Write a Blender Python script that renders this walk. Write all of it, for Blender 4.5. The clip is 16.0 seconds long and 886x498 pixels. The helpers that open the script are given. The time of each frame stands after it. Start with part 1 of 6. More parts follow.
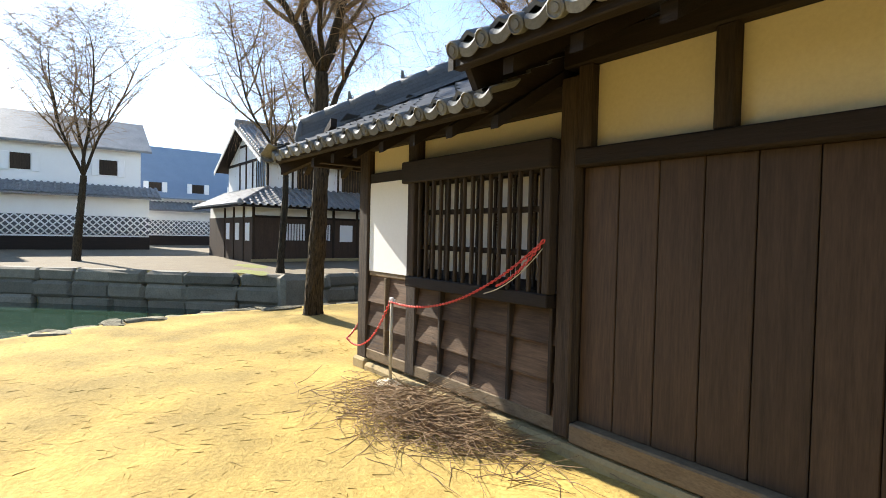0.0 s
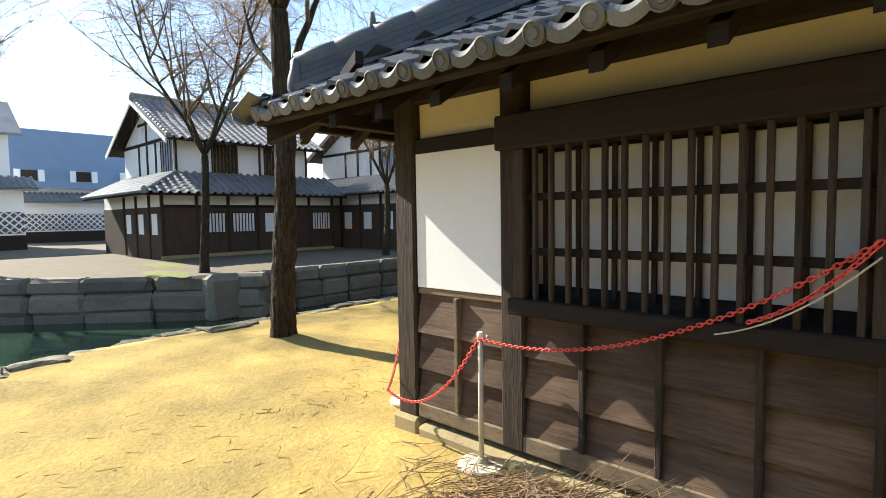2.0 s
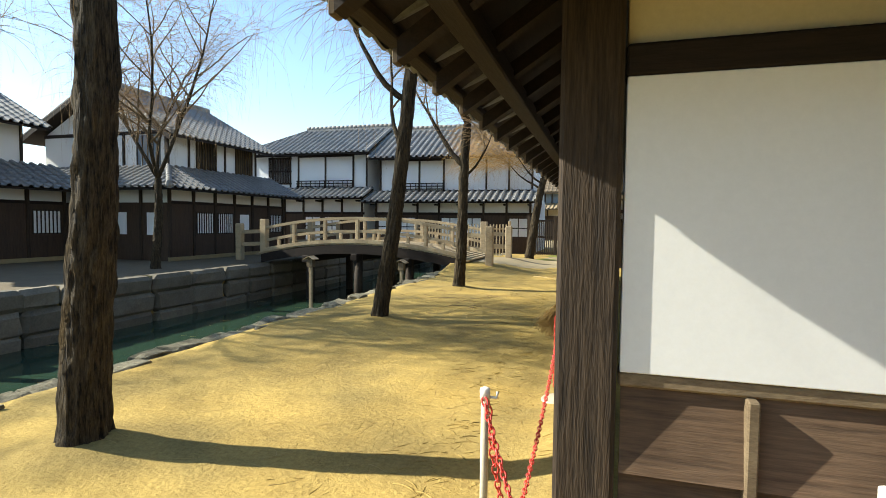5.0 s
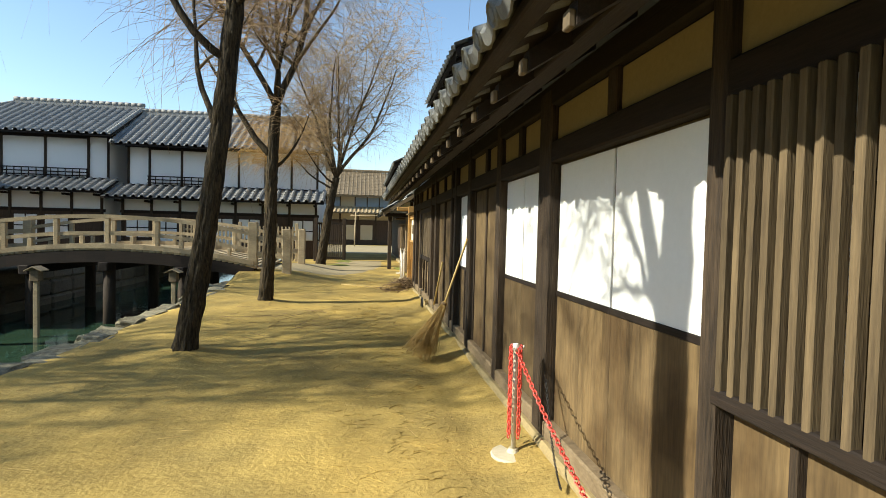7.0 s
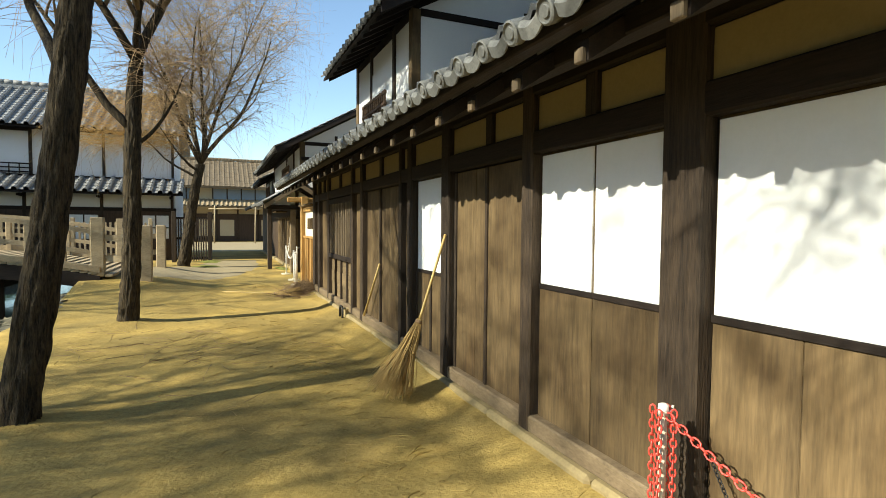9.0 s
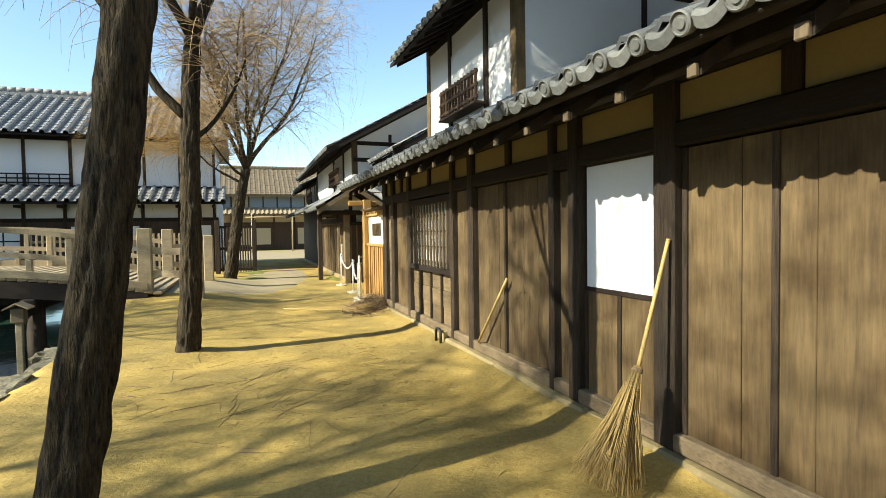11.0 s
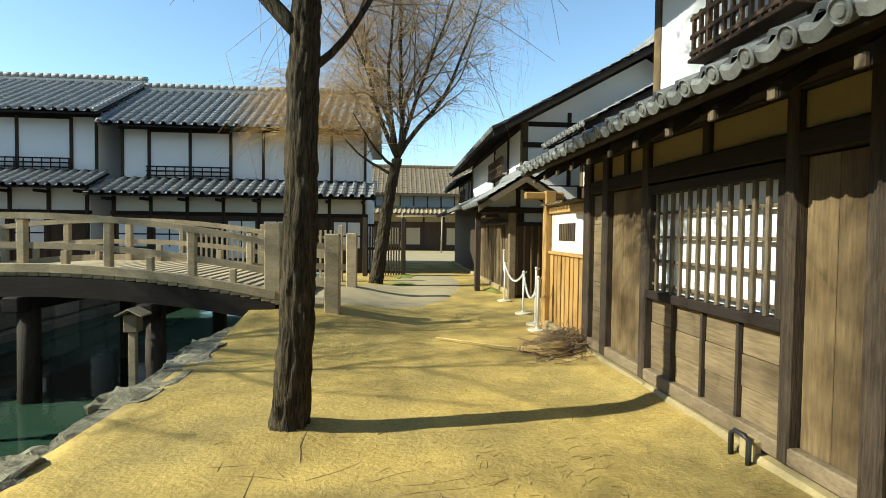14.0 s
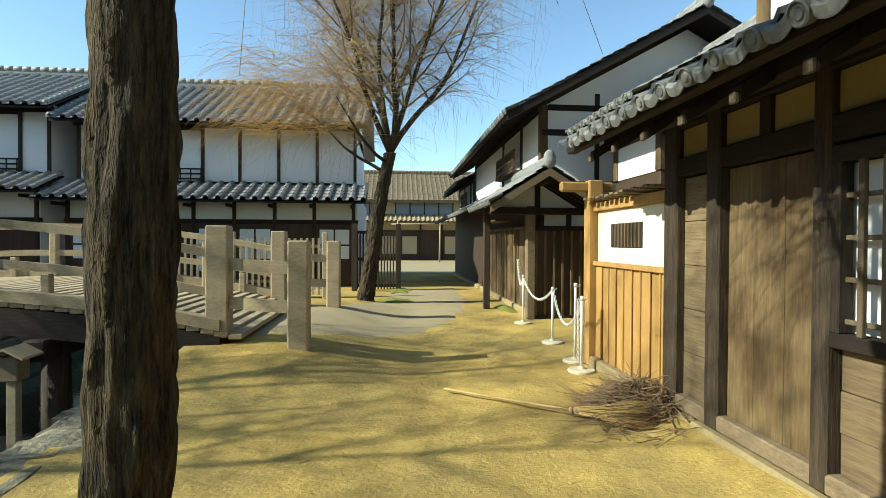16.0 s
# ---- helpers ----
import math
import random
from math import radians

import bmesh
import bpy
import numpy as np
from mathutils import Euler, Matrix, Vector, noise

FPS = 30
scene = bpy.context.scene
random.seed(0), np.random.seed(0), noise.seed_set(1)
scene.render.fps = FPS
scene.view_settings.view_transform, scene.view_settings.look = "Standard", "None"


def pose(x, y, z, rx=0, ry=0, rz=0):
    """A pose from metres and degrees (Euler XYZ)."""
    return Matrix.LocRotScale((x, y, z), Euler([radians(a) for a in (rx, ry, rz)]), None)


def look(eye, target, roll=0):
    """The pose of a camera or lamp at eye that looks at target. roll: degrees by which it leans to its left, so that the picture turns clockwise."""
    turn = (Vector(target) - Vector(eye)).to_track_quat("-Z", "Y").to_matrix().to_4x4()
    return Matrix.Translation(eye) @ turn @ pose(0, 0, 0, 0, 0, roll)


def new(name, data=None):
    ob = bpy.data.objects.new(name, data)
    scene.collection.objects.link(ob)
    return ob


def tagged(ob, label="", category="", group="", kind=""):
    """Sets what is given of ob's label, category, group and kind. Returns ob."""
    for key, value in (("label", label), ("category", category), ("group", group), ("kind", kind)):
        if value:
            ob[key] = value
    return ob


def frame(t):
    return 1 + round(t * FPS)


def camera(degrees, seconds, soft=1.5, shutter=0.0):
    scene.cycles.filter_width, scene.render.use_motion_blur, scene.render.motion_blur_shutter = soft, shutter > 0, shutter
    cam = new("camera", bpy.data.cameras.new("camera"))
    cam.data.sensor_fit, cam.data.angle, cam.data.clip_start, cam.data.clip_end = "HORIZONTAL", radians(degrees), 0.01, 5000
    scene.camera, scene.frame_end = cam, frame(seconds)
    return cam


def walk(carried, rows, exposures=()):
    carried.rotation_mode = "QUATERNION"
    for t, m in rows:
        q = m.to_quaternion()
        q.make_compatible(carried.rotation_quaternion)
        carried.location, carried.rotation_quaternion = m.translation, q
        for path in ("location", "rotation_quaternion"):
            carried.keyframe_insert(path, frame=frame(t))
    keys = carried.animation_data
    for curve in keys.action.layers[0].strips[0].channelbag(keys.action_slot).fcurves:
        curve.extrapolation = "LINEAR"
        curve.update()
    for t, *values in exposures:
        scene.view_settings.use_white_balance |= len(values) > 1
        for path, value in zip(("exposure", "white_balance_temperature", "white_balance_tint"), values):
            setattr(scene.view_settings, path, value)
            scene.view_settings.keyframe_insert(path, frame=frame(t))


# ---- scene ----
cam = camera(80.0, 16.0, soft=0.9)
PATH = [
    (0, (5.279, -2.943, 1.504), (3.698, -1.72, 1.449), 1.3),
    (0.5, (4.67, -2.873, 1.51), (3.157, -1.569, 1.409), 1.7),
    (1, (4.067, -2.819, 1.538), (2.613, -1.452, 1.413), 1.7),
    (1.5, (3.501, -2.75, 1.554), (2.099, -1.33, 1.431), 0.2),
    (2, (2.929, -2.702, 1.601), (1.568, -1.241, 1.475), -0.9),
    (2.5, (2.427, -2.601, 1.6), (1.122, -1.091, 1.476), -1.9),
    (3, (1.874, -2.48, 1.661), (0.672, -0.888, 1.521), -1.3),
    (5.5, (-0.262, -1.588, 1.544), (-0.626, 0.377, 1.459), 0.6),
    (6, (-0.639, -1.301, 1.534), (-0.763, 0.694, 1.457), 0.4),
    (6.5, (-0.999, -0.975, 1.538), (-0.914, 1.022, 1.487), 0.3),
    (7, (-1.275, -0.569, 1.53), (-0.979, 1.408, 1.462), 1.4),
    (7.5, (-1.522, -0.148, 1.532), (-0.989, 1.777, 1.439), 2.0),
    (8, (-1.688, 0.305, 1.525), (-0.946, 2.159, 1.415), 2.2),
    (10.5, (-2.382, 2.604, 1.524), (-1.61, 4.448, 1.464), -1.1),
    (11, (-2.484, 3.083, 1.525), (-1.787, 4.956, 1.452), -0.9),
    (11.5, (-2.505, 3.616, 1.531), (-1.926, 5.529, 1.461), -1.1),
    (12, (-2.528, 4.147, 1.534), (-2.07, 6.092, 1.458), -0.7),
    (12.5, (-2.515, 4.674, 1.544), (-2.18, 6.644, 1.449), -0.4),
    (13, (-2.529, 5.191, 1.541), (-2.277, 7.172, 1.433), 1.0),
    (13.5, (-2.48, 5.761, 1.527), (-2.295, 7.75, 1.426), 1.2),
    (14, (-2.411, 6.339, 1.521), (-2.238, 8.33, 1.459), 0.7),
    (14.5, (-2.389, 6.881, 1.492), (-2.169, 8.868, 1.458), 0.2),
    (15, (-2.371, 7.45, 1.497), (-2.129, 9.435, 1.482), 0.4),
    (15.5, (-2.348, 8.025, 1.479), (-2.124, 10.012, 1.463), 0.7),
    (16, (-2.34, 8.612, 1.471), (-2.154, 10.603, 1.444), 0.3),
]
walk(cam, [(t, look(eye, target, roll)) for t, eye, target, roll in PATH],
     exposures=[(0, 1.62, 6450, 11), (3.2, 1.45, 6350, 7), (5.5, 1.22, 6550, 5), (8, 0.95, 6700, 3), (11, 1.28, 6650, 2), (12.5, 1.15, 6500, 0), (16, 0.98, 6350, -5)])

# ---- light ----
SUN_EL, SUN_AZ = 33.3, 10.5          # elevation; degrees from west towards south
to_sun = Vector((-math.cos(radians(SUN_EL)) * math.cos(radians(SUN_AZ)),
                 -math.cos(radians(SUN_EL)) * math.sin(radians(SUN_AZ)), math.sin(radians(SUN_EL))))
sun = new("sun", bpy.data.lights.new("sun", "SUN"))
sun.data.energy, sun.data.angle, sun.data.color = 5.0, radians(0.5), (1.0, 0.95, 0.84)
sun.matrix_world = look(to_sun * 60, (0, 0, 0))
world = bpy.data.worlds.new("sky")
scene.world = world
world.use_nodes = True
wn = world.node_tree.nodes
sky = wn.new("ShaderNodeTexSky")
sky.sky_type, sky.sun_disc = "NISHITA", False
sky.sun_elevation = radians(SUN_EL)
sky.sun_rotation = math.atan2(to_sun.x, to_sun.y)
sky.air_density, sky.dust_density, sky.ozone_density = 1.0, 0.2, 2.0
wn["Background"].inputs["Strength"].default_value = 0.122
world.node_tree.links.new(sky.outputs["Color"], wn["Background"].inputs["Color"])


# ---- materials ----
def material(name, base, dark, rough=0.85, scale=6.0, stretch=(1, 1, 1), mix=0.6, bump=0.25, fine=60.0, vary=0.0, metal=0.0, spec=0.3, stain=0.0, dist=0.01):
    """Two-scale procedural surface: broad patches between two colours, fine grain, bump and per-piece variation."""
    m = bpy.data.materials.new(name)
    m.use_nodes = True
    nt, bs = m.node_tree, m.node_tree.nodes["Principled BSDF"]
    N, L = nt.nodes.new, nt.links.new
    tc, mp = N("ShaderNodeTexCoord"), N("ShaderNodeMapping")
    mp.inputs["Scale"].default_value = stretch
    L(tc.outputs["Object"], mp.inputs["Vector"])
    vec = mp.outputs["Vector"]
    info = N("ShaderNodeObjectInfo")
    off = N("ShaderNodeVectorMath")
    off.operation = "ADD"
    mul = N("ShaderNodeMath")
    mul.operation, mul.inputs[1].default_value = "MULTIPLY", 37.0
    L(info.outputs["Random"], mul.inputs[0])
    L(vec, off.inputs[0])
    L(mul.outputs[0], off.inputs[1])
    vec = off.outputs[0]
    big, small = N("ShaderNodeTexNoise"), N("ShaderNodeTexNoise")
    big.inputs["Scale"].default_value, big.inputs["Detail"].default_value, big.inputs["Roughness"].default_value = scale, 5, 0.6
    small.inputs["Scale"].default_value, small.inputs["Detail"].default_value, small.inputs["Roughness"].default_value = fine, 3, 0.7
    L(vec, big.inputs["Vector"])
    L(vec, small.inputs["Vector"])
    ramp = N("ShaderNodeValToRGB")
    ramp.color_ramp.elements[0].position, ramp.color_ramp.elements[1].position = 0.5 - 0.28 * mix, 0.5 + 0.28 * mix
    ramp.color_ramp.elements[0].color, ramp.color_ramp.elements[1].color = (*dark, 1), (*base, 1)
    add = N("ShaderNodeMath")
    add.operation = "MULTIPLY_ADD"
    add.inputs[1].default_value = 0.55
    L(small.outputs["Fac"], add.inputs[0])
    half = N("ShaderNodeMath")
    half.operation, half.inputs[1].default_value = "MULTIPLY", 0.45
    L(big.outputs["Fac"], half.inputs[0])
    L(half.outputs[0], add.inputs[2])
    L(add.outputs[0], ramp.inputs["Fac"])
    col = ramp.outputs["Color"]
    if stain:
        st = N("ShaderNodeTexNoise")
        st.inputs["Scale"].default_value, st.inputs["Detail"].default_value = 2.2, 5
        L(tc.outputs["Object"], st.inputs["Vector"])
        sr = N("ShaderNodeMapRange")
        sr.inputs["From Min"].default_value, sr.inputs["From Max"].default_value = 0.42, 0.66
        sr.inputs["To Max"].default_value = stain
        L(st.outputs["Fac"], sr.inputs["Value"])
        mx = N("ShaderNodeMix")
        mx.data_type, mx.blend_type = "RGBA", "MULTIPLY"
        mx.inputs["B"].default_value = (0.45, 0.40, 0.34, 1)
        L(sr.outputs[0], mx.inputs["Factor"])
        L(col, mx.inputs["A"])
        col = mx.outputs["Result"]
    if vary:
        hsv = N("ShaderNodeHueSaturation")
        rng = N("ShaderNodeMapRange")
        rng.inputs["To Min"].default_value, rng.inputs["To Max"].default_value = 1 - vary, 1 + vary
        L(info.outputs["Random"], rng.inputs["Value"])
        L(rng.outputs[0], hsv.inputs["Value"])
        L(col, hsv.inputs["Color"])
        col = hsv.outputs["Color"]
    L(col, bs.inputs["Base Color"])
    bs.inputs["Roughness"].default_value, bs.inputs["Metallic"].default_value = rough, metal
    bs.inputs["Specular IOR Level"].default_value = spec
    if bump:
        b = N("ShaderNodeBump")
        b.inputs["Strength"].default_value, b.inputs["Distance"].default_value = bump, dist
        L(add.outputs[0], b.inputs["Height"])
        L(b.outputs["Normal"], bs.inputs["Normal"])
    return m


UP = (7, 7, 0.5)      # grain along z
ALX = (0.5, 7, 7)     # grain along x
ALY = (7, 0.5, 7)     # grain along y
post_wood = material("post_wood", (0.062, 0.041, 0.024), (0.010, 0.007, 0.005), 0.8, 3, UP, 0.6, 0.6, 14, 0.25, dist=0.02)
post_wood_x = material("beam_wood_x", (0.026, 0.016, 0.010), (0.006, 0.004, 0.003), 0.8, 3, ALX, 0.8, 0.5, 14, 0.2)
post_wood_y = material("beam_wood_y", (0.026, 0.016, 0.010), (0.006, 0.004, 0.003), 0.8, 3, ALY, 0.8, 0.5, 14, 0.2)
plank_wood = material("plank_wood", (0.205, 0.137, 0.062), (0.045, 0.030, 0.015), 0.8, 1.6, (5, 5, 0.45), 1.0, 0.4, 9, 0.25, stain=1.0, dist=0.012)
slat_wood = material("slat_wood", (0.155, 0.11, 0.058), (0.04, 0.028, 0.016), 0.8, 2.2, UP, 0.85, 0.5, 10, 0.25)
door_wood = material("door_wood", (0.082, 0.050, 0.029), (0.019, 0.012, 0.008), 0.7, 2.2, UP, 0.9, 0.35, 10, 0.2)
board_wood_x = material("board_wood_x", (0.165, 0.104, 0.062), (0.030, 0.019, 0.012), 0.8, 2.2, ALX, 0.8, 0.5, 10, 0.35, stain=0.8)
board_wood_y = material("board_wood_y", (0.24, 0.17, 0.088), (0.055, 0.038, 0.022), 0.8, 2.2, ALY, 0.9, 0.4, 10, 0.25)
balcony_wood = material("balcony_wood", (0.17, 0.10, 0.055), (0.04, 0.024, 0.014), 0.8, 2.2, (4, 4, 4), 0.8, 0.4, 10, 0.25)
gold_wood = material("gold_wood", (0.46, 0.27, 0.085), (0.24, 0.13, 0.04), 0.7, 2.2, UP, 0.9, 0.3, 10, 0.15)
sill_wood = material("sill_wood", (0.23, 0.17, 0.10), (0.075, 0.052, 0.03), 0.85, 3, (2, 2, 6), 0.9, 0.4, 14, 0.15)
bridge_wood = material("bridge_wood", (0.45, 0.355, 0.215), (0.22, 0.165, 0.10), 0.85, 3, (1.5, 4, 4), 0.8, 0.4, 14, 0.15)
plaster = material("plaster", (0.80, 0.79, 0.76), (0.72, 0.71, 0.68), 0.9, 1.5, (1, 1, 1), 1.0, 0.06, 40, 0.03)
# shaded copy of the cream plaster: eave shade is put into the colour
cream = material("shaded_cream_plaster", (0.36, 0.275, 0.125), (0.27, 0.20, 0.09), 0.9, 2.0, (1, 1, 1), 1.0, 0.08, 40, 0.05)
# lit copy of the same cream, paler for the end wall panels
lit_cream = material("lit_cream", (0.70, 0.62, 0.42), (0.58, 0.50, 0.32), 0.9, 2.0, (1, 1, 1), 1.0, 0.08, 40, 0.05)
pale_cream = material("pale_cream", (0.78, 0.70, 0.52), (0.66, 0.58, 0.42), 0.9, 2.0, (1, 1, 1), 1.0, 0.08, 40, 0.05)
gravel = material("gravel", (0.36, 0.29, 0.17), (0.23, 0.18, 0.10), 0.95, 2.0, (1, 1, 1), 0.9, 0.5, 40, dist=0.02)
ochre = material("ochre_plaster", (0.48, 0.40, 0.27), (0.38, 0.31, 0.20), 0.9, 1.0, (1, 1, 1), 1.0, 0.08, 30)
paper = material("paper", (0.79, 0.79, 0.77), (0.72, 0.72, 0.70), 0.9, 1.5, (1, 1, 1), 1.0, 0.03, 30, 0.03)
# darker copy of paper, with the recessed bay's shade in its colour
shaded_paper = material("shaded_paper", (0.60, 0.585, 0.54), (0.50, 0.485, 0.44), 0.9, 1.5, (1, 1, 1), 1.0, 0.03, 30, 0.05)
tile_dark = material("tile_dark", (0.135, 0.14, 0.145), (0.055, 0.058, 0.062), 0.55, 3, (1, 1, 1), 0.9, 0.2, 40, 0.25, spec=0.4)
tile_eave = material("tile_eave", (0.20, 0.20, 0.185), (0.085, 0.085, 0.08), 0.7, 5, (1, 1, 1), 0.9, 0.3, 50, 0.25)
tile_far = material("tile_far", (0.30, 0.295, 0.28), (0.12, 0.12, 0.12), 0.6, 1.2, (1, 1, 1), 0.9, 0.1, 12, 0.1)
tile_tan = material("tile_tan", (0.19, 0.14, 0.085), (0.11, 0.085, 0.055), 0.8, 1.2, (1, 1, 1), 0.9, 0.1, 12, 0.1)
tile_blue = material("tile_blue", (0.22, 0.27, 0.32), (0.16, 0.20, 0.25), 0.7, 1.2, (1, 1, 1), 0.9, 0.1, 12, 0.1)
stone = material("stone", (0.34, 0.30, 0.20), (0.07, 0.062, 0.042), 0.95, 6, (1, 1, 1), 0.7, 1.0, 18, 0.25, spec=0.1, dist=0.04)
stone_dark = material("stone_dark", (0.23, 0.20, 0.145), (0.09, 0.08, 0.058), 0.9, 3, (1, 1, 1), 0.9, 0.6, 20, 0.3)
footing = material("footing_stone", (0.36, 0.275, 0.13), (0.20, 0.155, 0.08), 0.9, 5, (1, 1, 1), 0.9, 0.4, 30, 0.15)
bark = material("bark", (0.085, 0.062, 0.033), (0.006, 0.0045, 0.003), 0.95, 3.2, (9, 9, 1.2), 0.4, 1.0, 9, 0.1, dist=0.04)
branch_bark = material("branch_bark", (0.24, 0.17, 0.095), (0.10, 0.068, 0.04), 0.9, 4, (3, 3, 3), 0.7, 0.4, 9)
twig = material("twig", (0.42, 0.29, 0.16), (0.26, 0.17, 0.09), 0.85, 5, (1, 1, 1), 0.9, 0.0, 30)
golden_twig = material("golden_twig", (0.66, 0.44, 0.17), (0.46, 0.28, 0.10), 0.85, 5, (1, 1, 1), 0.9, 0.0, 30)
tan_twig = material("tan_twig", (0.44, 0.31, 0.165), (0.27, 0.185, 0.095), 0.85, 5, (1, 1, 1), 0.9, 0.0, 30)
brown_twig = material("brown_twig", (0.30, 0.20, 0.11), (0.15, 0.098, 0.055), 0.9, 5, (1, 1, 1), 0.9, 0.0, 30)
bamboo = material("bamboo", (0.50, 0.36, 0.13), (0.34, 0.23, 0.08), 0.5, 6, (4, 4, 1), 0.9, 0.1, 20)
straw = material("straw", (0.50, 0.34, 0.13), (0.30, 0.20, 0.075), 0.85, 8, (1, 1, 1), 0.9, 0.0, 30)
base_cream = material("base_cream", (0.58, 0.52, 0.38), (0.42, 0.36, 0.25), 0.7, 8, (1, 1, 1), 0.9, 0.05, 30)
bar_wood = material("bar_wood", (0.17, 0.125, 0.075), (0.055, 0.04, 0.025), 0.85, 2.2, UP, 0.8, 0.4, 10, 0.2)
red_plastic = material("red_plastic", (0.74, 0.085, 0.06), (0.62, 0.05, 0.04), 0.4, 8, (1, 1, 1), 0.9, 0.0, 30, spec=0.5)
white_plastic = material("white_plastic", (0.78, 0.76, 0.70), (0.62, 0.58, 0.50), 0.5, 8, (1, 1, 1), 0.9, 0.0, 30)
steel = material("steel", (0.62, 0.60, 0.56), (0.46, 0.44, 0.40), 0.35, 8, (3, 3, 1), 0.9, 0.05, 30, metal=0.6)
black_iron = material("black_iron", (0.025, 0.024, 0.023), (0.012, 0.012, 0.012), 0.5, 20, (1, 1, 1), 0.9, 0.1, 60)
# near-black that stands for unlit interiors
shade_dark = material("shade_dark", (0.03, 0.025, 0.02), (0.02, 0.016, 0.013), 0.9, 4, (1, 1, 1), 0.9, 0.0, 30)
# brown soil, darkened further to stand for shade from the canal houses
earth = material("earth", (0.185, 0.145, 0.085), (0.09, 0.07, 0.044), 0.95, 1.5, (1, 1, 1), 0.9, 0.5, 30, dist=0.02)
moss = material("moss", (0.20, 0.20, 0.035), (0.10, 0.11, 0.025), 0.95, 6, (1, 1, 1), 0.9, 0.5, 60)


def sand_material():
    m = material("sand", (0.53, 0.385, 0.125), (0.26, 0.18, 0.058), 0.95, 0.9, (1, 1, 1), 0.75, 0.6, 30.0, spec=0.1, dist=0.03)
    nt, bs = m.node_tree, m.node_tree.nodes["Principled BSDF"]
    N, L = nt.nodes.new, nt.links.new
    tc, wide, ramp, mx = N("ShaderNodeTexCoord"), N("ShaderNodeTexNoise"), N("ShaderNodeValToRGB"), N("ShaderNodeMix")
    wide.inputs["Scale"].default_value, wide.inputs["Detail"].default_value = 0.9, 8
    L(tc.outputs["Object"], wide.inputs["Vector"])
    ramp.color_ramp.elements[0].position, ramp.color_ramp.elements[1].position = 0.38, 0.68
    ramp.color_ramp.elements[0].color, ramp.color_ramp.elements[1].color = (0.66, 0.67, 0.72, 1), (1.14, 1.10, 1.0, 1)
    mx.data_type, mx.blend_type = "RGBA", "MULTIPLY"
    mx.inputs["Factor"].default_value = 1.0
    old = bs.inputs["Base Color"].links[0].from_socket
    L(wide.outputs["Fac"], ramp.inputs["Fac"])
    L(old, mx.inputs["A"])
    L(ramp.outputs["Color"], mx.inputs["B"])
    L(mx.outputs["Result"], bs.inputs["Base Color"])
    ru, mp, b = N("ShaderNodeTexNoise"), N("ShaderNodeMapping"), N("ShaderNodeBump")
    mp.inputs["Scale"].default_value, mp.inputs["Rotation"].default_value = (1.0, 1.35, 1.0), (0, 0, 0.5)
    ru.inputs["Scale"].default_value, ru.inputs["Detail"].default_value, ru.inputs["Roughness"].default_value = 4.2, 8, 0.64
    b.inputs["Strength"].default_value, b.inputs["Distance"].default_value = 0.42, 0.06
    L(tc.outputs["Object"], mp.inputs["Vector"])
    L(mp.outputs["Vector"], ru.inputs["Vector"])
    L(ru.outputs["Fac"], b.inputs["Height"])
    first = bs.inputs["Normal"].links[0].from_node
    L(b.outputs["Normal"], first.inputs["Normal"])
    return m


def water_material():
    m = bpy.data.materials.new("water")
    m.use_nodes = True
    nt, bs = m.node_tree, m.node_tree.nodes["Principled BSDF"]
    N, L = nt.nodes.new, nt.links.new
    bs.inputs["Base Color"].default_value = (0.022, 0.045, 0.028, 1)
    bs.inputs["Roughness"].default_value, bs.inputs["IOR"].default_value = 0.06, 1.33
    tc, nz, b = N("ShaderNodeTexCoord"), N("ShaderNodeTexNoise"), N("ShaderNodeBump")
    nz.inputs["Scale"].default_value, nz.inputs["Detail"].default_value = 3.0, 3
    b.inputs["Strength"].default_value, b.inputs["Distance"].default_value = 0.18, 0.02
    L(tc.outputs["Object"], nz.inputs["Vector"])
    L(nz.outputs["Fac"], b.inputs["Height"])
    L(b.outputs["Normal"], bs.inputs["Normal"])
    return m


sand, water_mat = sand_material(), water_material()


# ---- building blocks ----
rnd = random.Random(7)
RIB = (0, 0.52, 0.57, 0.76, 0.95, 1)


def thing(name, base, label, category, group="", kind=""):
    ob = new(name)
    ob.location = base
    ob.empty_display_size = 0.2
    return tagged(ob, label, category, group, kind)


def mesh_of(name, bm, mat, smooth=False):
    me = bpy.data.meshes.new(name)
    bm.to_mesh(me)
    bm.free()
    me.materials.append(mat)
    if smooth:
        me.polygons.foreach_set("use_smooth", [True] * len(me.polygons))
    return me


def link_part(name, me, parent=None, label=""):
    ob = new(name, me)
    if parent is not None:
        ob.parent = parent
        if parent.type == "EMPTY":
            ob.matrix_parent_inverse = Matrix.Translation(-parent.location)
        elif parent.parent is not None and tuple(parent.location) != (0, 0, 0):
            ob.matrix_parent_inverse = Matrix.Translation(-parent.location)
    return tagged(ob, label) if label else ob


def part(name, bm, mat, parent=None, label="", smooth=False):
    return link_part(name, mesh_of(name, bm, mat, smooth), parent, label)


